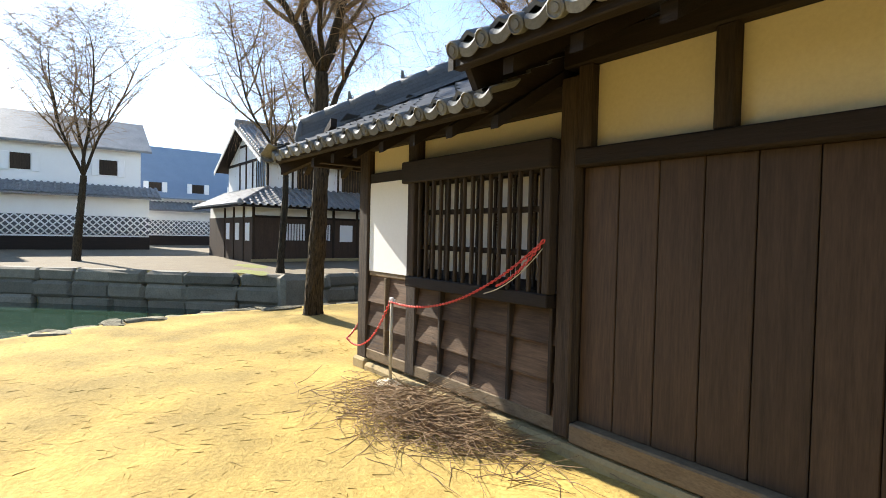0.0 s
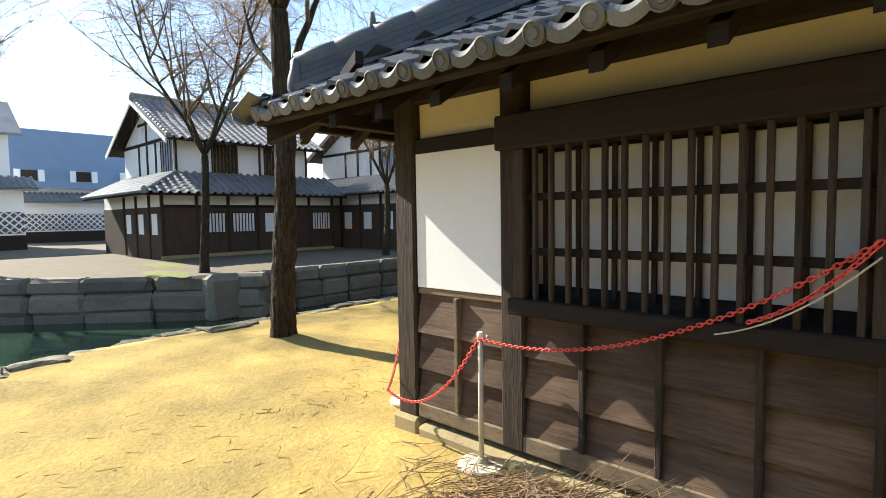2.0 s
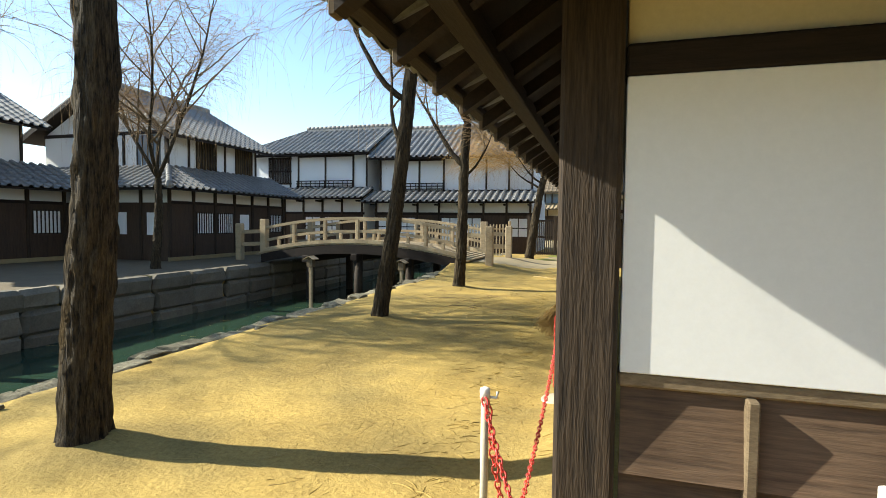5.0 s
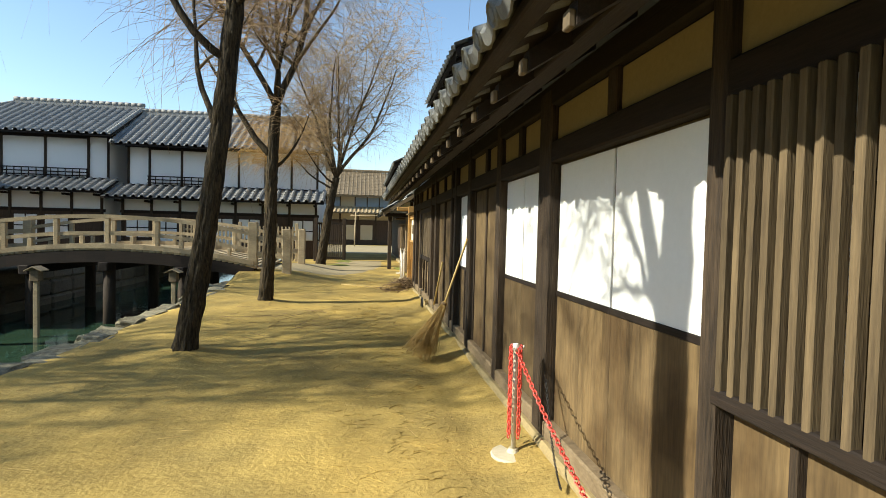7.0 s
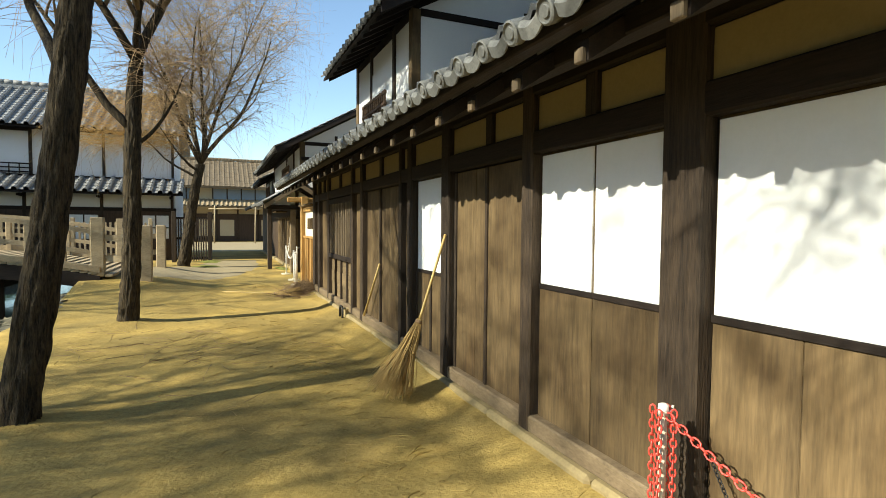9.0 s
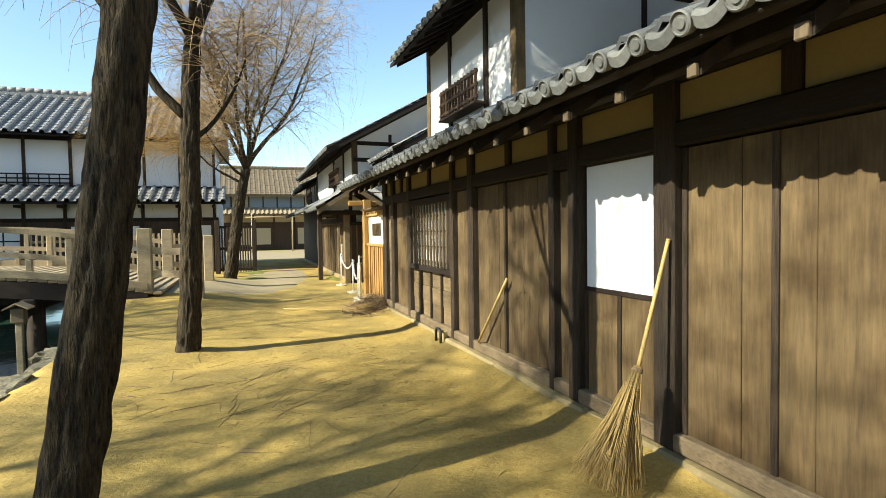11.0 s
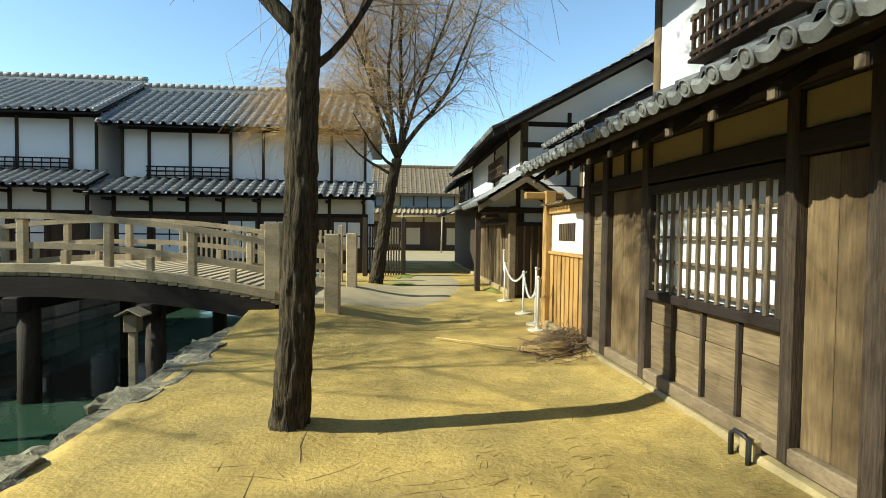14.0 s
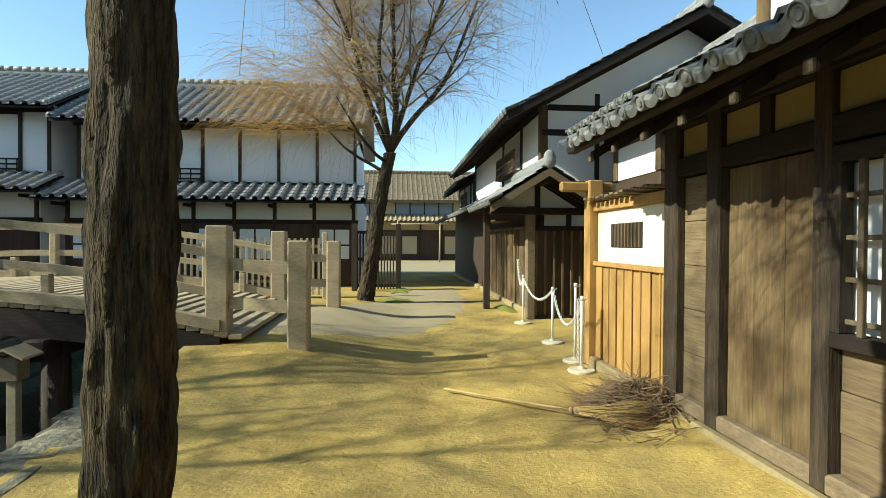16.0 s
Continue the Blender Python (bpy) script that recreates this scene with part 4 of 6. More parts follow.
slab(booth, "head_rail", 0.03, 0.14, 12.95, 14.76, 1.84, 1.94, gold_wood, "", 0.006)
slab(booth, "pillar", -0.02, 0.15, 14.72, 14.90, 0.0, 2.22, gold_wood, "pale squared timber pillar", 0.012)
slab(booth, "bracket", -0.35, 0.30, 14.76, 14.86, 2.08, 2.20, gold_wood, "", 0.02)
for k in range(14):
    yy = 13.0 + 0.125 * k
    slab(booth, "roof_slat", -0.10, 0.24, yy, yy + 0.09, 1.96 + 0.012 * (k % 2), 1.985 + 0.012 * (k % 2), board_wood_y, "", 0.004)
slab(booth, "footing", -0.02, 0.24, 12.98, 14.7, -0.1, 0.12, footing, "", 0.02)

gate = thing("roofed_gate", (0.9, 18.6, 0), "dark battened fence gate under a small gabled tile roof", "gate")
for k in range(11):
    a = 0.40 + 0.175 * k
    slab(gate, "board", a + 0.003, a + 0.172, 18.60 + 0.006 * (k % 2), 18.63, 0.06, 1.70, door_wood, "", 0.006)
    slab(gate, "batten", a - 0.022, a + 0.022, 18.565, 18.60, 0.06, 1.70, plank_wood, "", 0.004)
slab(gate, "top_rail", 0.36, 2.40, 18.54, 18.66, 1.70, 1.78, post_wood_x, "", 0.01)
slab(gate, "ground_sill", 0.36, 2.40, 18.55, 18.66, -0.05, 0.06, post_wood_x, "", 0.01)
slab(gate, "corner_post", 0.20, 0.36, 18.50, 18.68, 0.0, 2.16, sill_wood, "weathered pale corner post", 0.014)
slab(gate, "plaster_panel", 0.62, 3.2, 18.79, 18.845, 1.80, 2.66, plaster, "white plaster above the fence", 0.004)
for xx in (1.10, 1.95):
    slab(gate, "stud", xx - 0.05, xx + 0.05, 18.75, 18.80, 1.78, 2.66, post_wood, "", 0.006)
GX, GW, GE, GR, GY = 0.40, 1.05, 2.10, 2.76, 17.75
gp = (GR - GE) / GW
cg = 1 / math.hypot(1, gp)
for sgn, far in ((-1, 20.4), (1, 18.78)):
    deck = part("roof", prism(bmesh.new(), [(GX + sgn * GW, GY, GE), (GX + sgn * GW, far, GE), (GX, far, GR), (GX, GY, GR)], (0, 0, 0.05)), post_wood_y, gate, "small grey tile roof")
    tiled("roof_tiles", Vector((GX + sgn * (GW + 0.03), GY - 0.03, GE + 0.08)), Vector((0, 1, 0)), Vector((-sgn * cg, 0, cg * gp)), far - GY, GW / cg, tile_far, deck, 0.27, 0.24)
    if sgn < 0:
        eave_tiles(deck, (GX - GW - 0.02, GY + 0.08, GE + 0.09), (0, 1, 0), -90, 10, 0.26, gp)
    part("bargeboard", prism(bmesh.new(), [(GX + sgn * GW, GY - 0.03, GE - 0.11), (GX, GY - 0.03, GR - 0.11), (GX, GY - 0.03, GR + 0.03), (GX + sgn * GW, GY - 0.03, GE + 0.03)], (0, 0.05, 0)), sill_wood, gate, "pale bargeboard")
    for k in range(4):
        yy = GY + 0.2 + 0.28 * k
        part("rafter", prism(bmesh.new(), [(GX + sgn * (GW - 0.06), yy - 0.03, GE + 0.02), (GX + sgn * (GW - 0.06), yy + 0.03, GE + 0.02), (GX, yy + 0.03, GR - 0.03), (GX, yy - 0.03, GR - 0.03)], (0, 0, -0.07)), post_wood_x, gate)
ridge_line(gate, (GX, GY, GR + 0.08), (GX, 20.4, GR + 0.08), tile_far, 0.08, 2)
slab(gate, "purlin", GX - 0.07, GX + 0.07, GY + 0.05, 18.75, GR - 0.22, GR - 0.08, post_wood_y, "", 0.01)
slab(gate, "cross_beam", GX - 0.95, GX + 0.98, 18.42, 18.55, 2.0, 2.13, post_wood_x, "", 0.012)
part("gable", prism(bmesh.new(), [(GX - 0.8, 18.56, 2.13), (GX + 0.8, 18.56, 2.13), (GX, 18.56, 2.62)], (0, 0.05, 0)), plaster, gate)
slab(gate, "strut", GX - 0.05, GX + 0.05, 18.50, 18.56, 2.13, 2.58, post_wood, "", 0.008)
slab(gate, "outer_post", -0.36, -0.22, 20.1, 20.24, 0.0, 2.25, post_wood, "", 0.012)

rear_wall = thing("rear_wall", (3.5, 16.5, 0), "dark boarded wall closing the recess behind the fence", "wall", kind="structure")
slab(rear_wall, "wall", 1.75, 5.6, 16.42, 16.52, 0.0, 2.62, door_wood, "", 0.01)
slab(rear_wall, "side_wall", 1.77, 1.86, 16.52, 18.1, 0.0, 2.62, door_wood, "", 0.01)

# ---- two-storey house beyond the gate ----
fh = upper_storey("gabled_house", 0.60, 6.7, 19.0, 27.5, 2.7, 4.18, "two-storey white gabled house with dark timbers", south_posts=(1.75, 3.4, 5.0), win=(20.6, 22.6, 3.15, 3.95), ov=0.85)
slab(fh, "beam", 0.6, 6.6, 18.965, 19.05, 3.62, 3.74, post_wood_x, "", 0.008)
slab(fh, "lower_wall", 0.45, 0.6, 18.8, 32.5, 0.0, 2.7, door_wood, "dark boarded lower wall", 0.004)
slab(fh, "end_wall", 0.6, 6.7, 18.85, 19.0, 0.0, 2.7, door_wood, "", 0.004)
for k in range(27):
    a = 18.85 + 0.205 * k
    slab(fh, "board", 0.40 + 0.006 * (k % 3), 0.448, a + 0.003, a + 0.2, 0.08, 1.75, plank_wood, "", 0.005)
slab(fh, "footing", 0.33, 0.5, 18.8, 32.5, -0.1, 0.1, footing, "", 0.02)
slab(fh, "board_cap", 0.30, 0.45, 18.8, 24.5, 1.75, 1.81, plank_wood, "", 0.01)
lr = part("lower_roof", prism(bmesh.new(), [(-0.45, 20.45, 2.25), (-0.45, 32.5, 2.25), (0.62, 32.5, 2.8), (0.62, 20.45, 2.8)], (0, 0, 0.05)), post_wood_y, fh, "grey tile skirt roof")
cg = 1 / math.hypot(1, 0.514)
tiled("roof_tiles", Vector((-0.48, 20.45, 2.33)), Vector((0, 1, 0)), Vector((cg, 0, cg * 0.514)), 12.05, 1.2, tile_far, lr, 0.27, 0.24)
eave_tiles(lr, (-0.46, 20.6, 2.34), (0, 1, 0), -90, 44, 0.27, 0.5)
slab(fh, "shop_sign", -0.05, 0.33, 20.4, 21.9, 1.95, 2.0, plank_wood, "small weathered timber canopy", 0.01)
upper_storey("gabled_house", 0.75, 5.5, 28.9, 33.5, 2.7, 3.9, "white plastered two-storey house with balcony further along", win=(29.6, 31.4, 3.0, 3.7))


# ---- far timber-and-plaster houses ----
def town_house(name, x0, x1, yf, depth, z_lo, z_up, z_ridge, label, hip_left=False, lower=True, tile=tile_far, windows=(), pitch_t=0.36):
    """A two-storey town house whose front faces -y: lower eave at yf, wall 0.9 behind, upper wall 1.5 behind."""
    h = thing(name, ((x0 + x1) / 2, yf + 3, 0), label, "house")
    yw, yu, ye, yr = yf + 0.9, yf + 1.5, yf + 0.7, yf + 4.3
    yb = 2 * yr - yu
    slab(h, "lower_wall", x0 + 0.5, x1 - 0.35, yw, yb, 0.0, z_lo + 0.3, plaster, "white plaster ground-floor wall with dark boards", 0.004)
    slab(h, "upper_wall", x0 + 0.6, x1 - 0.45, yu, yb - 0.05, z_lo + 0.3, z_up + 0.35, plaster, "white plaster upper wall", 0.004)
    # skirt roof
    p1 = 0.42
    lr = part("lower_roof", prism(bmesh.new(), [(x0, yf, z_lo), (x1, yf, z_lo), (x1, yu, z_lo + 1.5 * p1), (x0, yu, z_lo + 1.5 * p1)], (0, 0, 0.05)), post_wood_x, h, "ribbed grey tile skirt roof")
    c = 1 / math.hypot(1, p1)
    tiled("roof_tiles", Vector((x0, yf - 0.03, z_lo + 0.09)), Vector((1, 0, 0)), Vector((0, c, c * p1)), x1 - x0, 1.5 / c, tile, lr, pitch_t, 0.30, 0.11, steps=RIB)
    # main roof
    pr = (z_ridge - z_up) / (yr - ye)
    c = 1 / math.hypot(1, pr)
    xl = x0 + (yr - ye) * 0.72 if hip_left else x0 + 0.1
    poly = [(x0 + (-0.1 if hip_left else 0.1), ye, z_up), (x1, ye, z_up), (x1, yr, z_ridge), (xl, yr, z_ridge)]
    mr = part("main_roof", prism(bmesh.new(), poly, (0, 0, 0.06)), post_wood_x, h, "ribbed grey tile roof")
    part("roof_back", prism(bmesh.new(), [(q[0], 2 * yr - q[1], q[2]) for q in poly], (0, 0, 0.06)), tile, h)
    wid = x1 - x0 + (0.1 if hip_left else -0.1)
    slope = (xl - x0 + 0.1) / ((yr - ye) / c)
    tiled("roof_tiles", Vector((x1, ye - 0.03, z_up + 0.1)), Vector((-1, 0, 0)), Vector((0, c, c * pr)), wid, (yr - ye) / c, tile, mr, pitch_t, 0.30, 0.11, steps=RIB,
          clip=(lambda s, r: wid - s > r * slope - 0.1) if hip_left else None)
    ridge_line(h, (xl, yr, z_ridge + 0.08), (x1 + 0.05, yr, z_ridge + 0.08), tile, 0.11, 5)
    if hip_left:
        part("hip_face", prism(bmesh.new(), [(x0 - 0.1, ye, z_up), (xl, yr, z_ridge), (x0 - 0.1, 2 * yr - ye, z_up)], (0, 0, 0.06)), tile, h)
        ridge_line(h, (x0 - 0.05, ye + 0.05, z_up + 0.1), (xl, yr, z_ridge + 0.06), tile, 0.1, 2)
    else:
        ridge_line(h, (x0 + 0.12, ye, z_up + 0.12), (x0 + 0.12, yr, z_ridge + 0.08), tile, 0.09, 1, False, "verge")
    ridge_line(h, (x1 - 0.1, ye, z_up + 0.12), (x1 - 0.1, yr, z_ridge + 0.08), tile, 0.09, 1, False, "verge")
    part("gable", prism(bmesh.new(), [(x1 - 0.55, yu, z_up), (x1 - 0.55, yb, z_up), (x1 - 0.55, yr, z_ridge - 0.15)], (0.1, 0, 0)), plaster, h)
    # timbers
    slab(h, "eave_beam", x0 + 0.4, x1 - 0.3, yu - 0.06, yu + 0.02, z_up + 0.05, z_up + 0.24, post_wood_x, "", 0.01)
    slab(h, "base_beam", x0 + 0.5, x1 - 0.4, yu - 0.06, yu + 0.02, z_lo + 0.62, z_lo + 0.78, post_wood_x, "", 0.01)
    slab(h, "band_beam", x0 + 0.45, x1 - 0.3, yw - 0.06, yw + 0.02, 2.02, 2.16, post_wood_x, "", 0.01)
    slab(h, "dark_front", x0 + 0.5, x1 - 0.38, yw - 0.035, yw + 0.01, 0.0, 2.03, door_wood, "dark boarded shop front", 0.004)
    n = max(2, round((x1 - x0) / 1.35))
    for k in range(n + 1):
        xx = x0 + 0.55 + (x1 - x0 - 1.0) * k / n
        slab(h, "post", xx - 0.055, xx + 0.055, yw - 0.07, yw + 0.02, 0, z_lo + 0.3, post_wood, "", 0.008)
        if not any(a - 0.1 < xx < b + 0.1 for a, b in windows):
            slab(h, "post", xx - 0.05, xx + 0.05, yu - 0.05, yu + 0.02, z_lo + 0.7, z_up + 0.2, post_wood, "", 0.008)
        slab(h, "bracket", xx - 0.05, xx + 0.05, yf + 0.12, yw, z_lo - 0.12, z_lo - 0.02, post_wood_y, "", 0.008)
    for k in range(n):
        if k % 3 != 2:
            xx = x0 + 0.72 + (x1 - x0 - 1.0) * k / n
            s = slab(h, "screen", xx, xx + 0.95, yw - 0.05, yw - 0.03, 0.5 if k % 2 else 0.9, 1.85, paper, "pale shop screen", 0.004)
            slab(s, "screen_rail", xx, xx + 0.95, yw - 0.06, yw - 0.045, 1.32, 1.37, post_wood_x, "", 0.003)
            slab(s, "screen_stile", xx + 0.45, xx + 0.5, yw - 0.062, yw - 0.047, 0.9, 1.85, post_wood, "", 0.003)
    for a, b in windows:
        zb, zt = z_lo + 0.82, z_up + 0.06
        w = slab(h, "window", a, b, yu - 0.03, yu + 0.01, zb, zt, paper, "pale sliding screens behind a low dark rail", 0.004)
        for xx in (a, (a + b) / 2, b):
            slab(w, "window_post", xx - 0.055, xx + 0.055, yu - 0.07, yu - 0.02, zb - 0.1, zt, post_wood, "", 0.006)
        slab(w, "lintel", a, b, yu - 0.065, yu - 0.02, zt - 0.1, zt, post_wood_x, "", 0.006)
        for dz in (0.0, 0.16, 0.32):
            slab(w, "balcony_rail", a - 0.05, b + 0.05, yu - 0.22, yu - 0.18, zb + dz, zb + dz + 0.05, post_wood_x, "", 0.006)
        m = int((b - a) / 0.3)
        for k in range(m + 1):
            xx = a + (b - a) * k / m
            slab(w, "baluster", xx - 0.018, xx + 0.018, yu - 0.215, yu - 0.185, zb - 0.04, zb + 0.33, post_wood, "", 0.004)
    return h


town_house("town_house", -13.0, -3.2, 25.2, 8, 2.64, 5.12, 7.15, "two-storey white plastered town house with ribbed grey tile roofs", windows=((-11.5, -8.6),))
town_house("town_house", -21.6, -12.9, 25.2, 8, 2.86, 5.5, 7.4, "two-storey town house with hipped grey tile roof and balcony windows", hip_left=True, windows=((-17.9, -14.2),))
screen = thing("lattice_screen", (-19.2, 26.6, 3.8), "dark slatted upper window screen on the corner house", "screen")
for k in range(14):
    slab(screen, "slat", -20.0 + 0.115 * k, -19.94 + 0.115 * k, 26.60, 26.66, 3.85, 5.5, post_wood, "", 0.006)
for zz in (3.85, 4.6, 5.4):
    slab(screen, "rail", -20.05, -18.4, 26.66, 26.71, zz, zz + 0.1, post_wood_x, "", 0.006)

# house closing the street
rh = thing("street_house", (-1, 52, 0), "ochre two-storey house with a broad brown roof closing the street", "house")
slab(rh, "wall", -11, 9, 51.0, 58.0, 0, 4.7, ochre, "", 0.01)
mr = part("main_roof", prism(bmesh.new(), [(-12, 49.9, 4.55), (10, 49.9, 4.55), (10, 54.5, 7.15), (-12, 54.5, 7.15)], (0, 0, 0.15)), tile_tan, rh, "broad plain brown roof")
part("roof_back", prism(bmesh.new(), [(-12, 59.1, 4.55), (10, 59.1, 4.55), (10, 54.5, 7.15), (-12, 54.5, 7.15)], (0, 0, 0.15)), tile_tan, rh)
tiled("roof_tiles", Vector((-12, 49.85, 4.72)), Vector((1, 0, 0)), Vector((0, 0.871, 0.492)), 22, 5.3, tile_tan, mr, 0.4, 0.35, 0.03)
ridge_line(rh, (-12, 54.5, 7.35), (10, 54.5, 7.35), tile_tan, 0.12, 3)
lr = part("lower_roof", prism(bmesh.new(), [(-11.5, 49.2, 2.95), (9.5, 49.2, 2.95), (9.5, 51.0, 3.55), (-11.5, 51.0, 3.55)], (0, 0, 0.06)), tile_tan, rh, "pale ribbed lower eave")
tiled("roof_tiles", Vector((-11.5, 49.17, 3.04)), Vector((1, 0, 0)), Vector((0, 0.949, 0.316)), 21, 1.9, bridge_wood, lr, 0.36, 0.3, 0.08, steps=RIB)
for a, b in ((-6.2, -3.6), (-2.2, 2.4), (3.4, 6.0)):
    w = slab(rh, "window", a, b, 50.93, 50.99, 3.65, 4.55, tile_blue, "dark glazed upper windows", 0.01)
    for k in range(5):
        xx = a + (b - a) * k / 4
        slab(w, "window_post", xx - 0.05, xx + 0.05, 50.89, 50.95, 3.6, 4.6, post_wood, "", 0.008)
slab(rh, "shop_front", -10.5, 8.5, 50.9, 50.98, 0.0, 2.4, door_wood, "brown boarded shop front", 0.01)
for k in range(12):
    xx = -10.4 + 1.7 * k
    slab(rh, "post", xx - 0.07, xx + 0.07, 50.82, 50.92, 0, 3.0, post_wood, "", 0.01)
    if k % 3:
        slab(rh, "screen", xx + 0.25, xx + 1.4, 50.86, 50.9, 0.5, 1.9, ochre, "pale shop screen", 0.006)

# slatted fences by the bridge head
fence = thing("slat_fence", (-5.5, 21.5, 0), "weathered dark slatted fence beside the bridge end", "fence")
for k in range(30):
    xx = -8.6 + 0.15 * k
    slab(fence, "slat", xx - 0.03, xx + 0.03, 22.4, 22.44, 0.1, 1.55, bridge_wood, "", 0.004)
for zz in (0.4, 1.3):
    slab(fence, "rail", -8.7, -4.1, 22.44, 22.50, zz, zz + 0.08, bridge_wood, "", 0.006)
for xx in (-8.7, -6.4, -4.1):
    slab(fence, "post", xx - 0.06, xx + 0.06, 22.38, 22.50, 0, 1.7, bridge_wood, "", 0.01)
dark_gate = thing("slatted_gate", (-2.9, 24.5, 0), "dark slatted gate beside the leaning willow", "gate")
for k in range(14):
    slab(dark_gate, "slat", -3.45 + 0.09 * k, -3.40 + 0.09 * k, 24.5, 24.54, 0.05, 1.75, post_wood, "", 0.004)
for zz in (0.1, 0.9, 1.7):
    slab(dark_gate, "rail", -3.5, -2.2, 24.54, 24.6, zz, zz + 0.09, post_wood_x, "", 0.006)
for xx in (-3.5, -2.2):
    slab(dark_gate, "post", xx - 0.08, xx + 0.08, 24.46, 24.62, 0, 2.0, post_wood, "", 0.01)
trellis = thing("pole_trellis", (-1, 46, 0), "thin weathered pole trellis in the sunny yard", "trellis")
tubes("pole", [([(-2.1, 46, 0), (-2.05, 46, 3.0)], [0.06, 0.05])], bridge_wood, trellis, sides=6)
tubes("pole", [([(0.9, 46, 0), (0.95, 46, 3.0)], [0.06, 0.05])], bridge_wood, trellis, sides=6)
tubes("pole", [([(-2.5, 46, 2.7), (1.4, 46, 2.75)], [0.05, 0.05])], bridge_wood, trellis, sides=6)


# ---- houses across the canal ----
def canal_house(name, x1, y0, y1, deep, z_lo, z_up, z_ridge, label, seed):
    """A house whose gabled upper storey faces +x over a tiled skirt roof that wraps its corner; x1: lower wall front."""
    r = random.Random(seed)
    x0 = x1 - deep
    h = thing(name, ((x0 + x1) / 2, (y0 + y1) / 2, 0), label, "house")
    slab(h, "lower_wall", x0, x1, y0, y1, 0, z_lo + 0.5, plaster, "", 0.004)
    slab(h, "dark_front", x1 - 0.02, x1 + 0.04, y0 - 0.04, y1 + 0.04, 0, z_lo - 0.42, door_wood, "dark boarded shop front", 0.004)
    slab(h, "dark_side", x0, x1 - 0.02, y0 - 0.04, y0 + 0.02, 0, z_lo - 0.42, door_wood, "dark boarded side", 0.004)
    slab(h, "band", x1 - 0.02, x1 + 0.07, y0 - 0.05, y1, z_lo - 0.45, z_lo - 0.34, post_wood_y, "", 0.01)
    n = round((y1 - y0) / 1.3)
    for k in range(n + 1):
        yy = y0 + (y1 - y0) * k / n
        slab(h, "post", x1 - 0.02, x1 + 0.08, yy - 0.06, yy + 0.06, 0, z_lo + 0.1, post_wood, "", 0.01)
    for k in range(n):
        yy = y0 + (y1 - y0) * (k + 0.12) / n
        b = yy + 0.76 * (y1 - y0) / n
        if k % 4 in (1, 2):
            w = slab(h, "lattice_window", x1 + 0.03, x1 + 0.05, yy, b, 1.05, 1.85, paper, "pale latticed shop window", 0.004)
            for q in range(8):
                slab(w, "slat", x1 + 0.05, x1 + 0.08, yy + (b - yy) * q / 7 - 0.02, yy + (b - yy) * q / 7 + 0.02, 1.0, 1.9, post_wood, "", 0.004)
        elif k % 4 == 3:
            slab(h, "screen", x1 + 0.03, x1 + 0.05, yy + 0.2, b - 0.1, 1.0, 1.85, paper, "white screen", 0.004)
    for k in range(3):
        xx = x1 - 1.3 - 1.6 * k
        slab(h, "side_post", xx - 0.06, xx + 0.06, y0 - 0.08, y0, 0, z_lo + 0.1, post_wood, "", 0.01)
        slab(h, "screen", xx + 0.3, xx + 0.9, y0 - 0.06, y0 - 0.03, 1.0, 1.85, paper, "white screen", 0.004)
    xu, yu0, yu1, ov = x1 - 1.0, y0 + 1.0, y1 - 0.8, 0.95
    zt = z_lo + (1.0 + ov) * 0.5
    # skirt roof on the front and on the south side
    f = part("skirt_roof", prism(bmesh.new(), [(x1 + ov, y0 - ov, z_lo), (x1 + ov, y1 + 0.3, z_lo), (xu, y1 + 0.3, zt), (xu, yu0, zt)], (0, 0, 0.05)), post_wood_y, h, "grey tile skirt roof")
    part("skirt_roof", prism(bmesh.new(), [(x1 + ov, y0 - ov, z_lo), (xu, yu0, zt), (x0, yu0, zt), (x0, y0 - ov, z_lo)], (0, 0, 0.05)), post_wood_x, h)
    c = 1 / math.hypot(1, 0.5)
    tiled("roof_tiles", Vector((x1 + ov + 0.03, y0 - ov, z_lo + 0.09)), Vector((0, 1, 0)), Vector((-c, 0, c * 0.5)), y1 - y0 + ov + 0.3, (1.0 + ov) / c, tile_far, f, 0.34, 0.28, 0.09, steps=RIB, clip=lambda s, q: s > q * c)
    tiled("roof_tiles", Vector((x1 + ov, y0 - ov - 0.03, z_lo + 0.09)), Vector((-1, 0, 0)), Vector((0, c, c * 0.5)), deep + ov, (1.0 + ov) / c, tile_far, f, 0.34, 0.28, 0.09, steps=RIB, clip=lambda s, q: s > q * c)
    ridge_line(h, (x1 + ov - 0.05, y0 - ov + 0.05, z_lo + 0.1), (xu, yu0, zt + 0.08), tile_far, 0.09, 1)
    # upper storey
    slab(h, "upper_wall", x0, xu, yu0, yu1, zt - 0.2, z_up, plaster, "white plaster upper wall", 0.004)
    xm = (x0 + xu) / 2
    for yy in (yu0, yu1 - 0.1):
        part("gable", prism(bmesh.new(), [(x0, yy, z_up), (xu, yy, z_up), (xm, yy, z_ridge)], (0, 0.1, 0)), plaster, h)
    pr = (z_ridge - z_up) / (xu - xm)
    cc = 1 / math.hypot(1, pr)
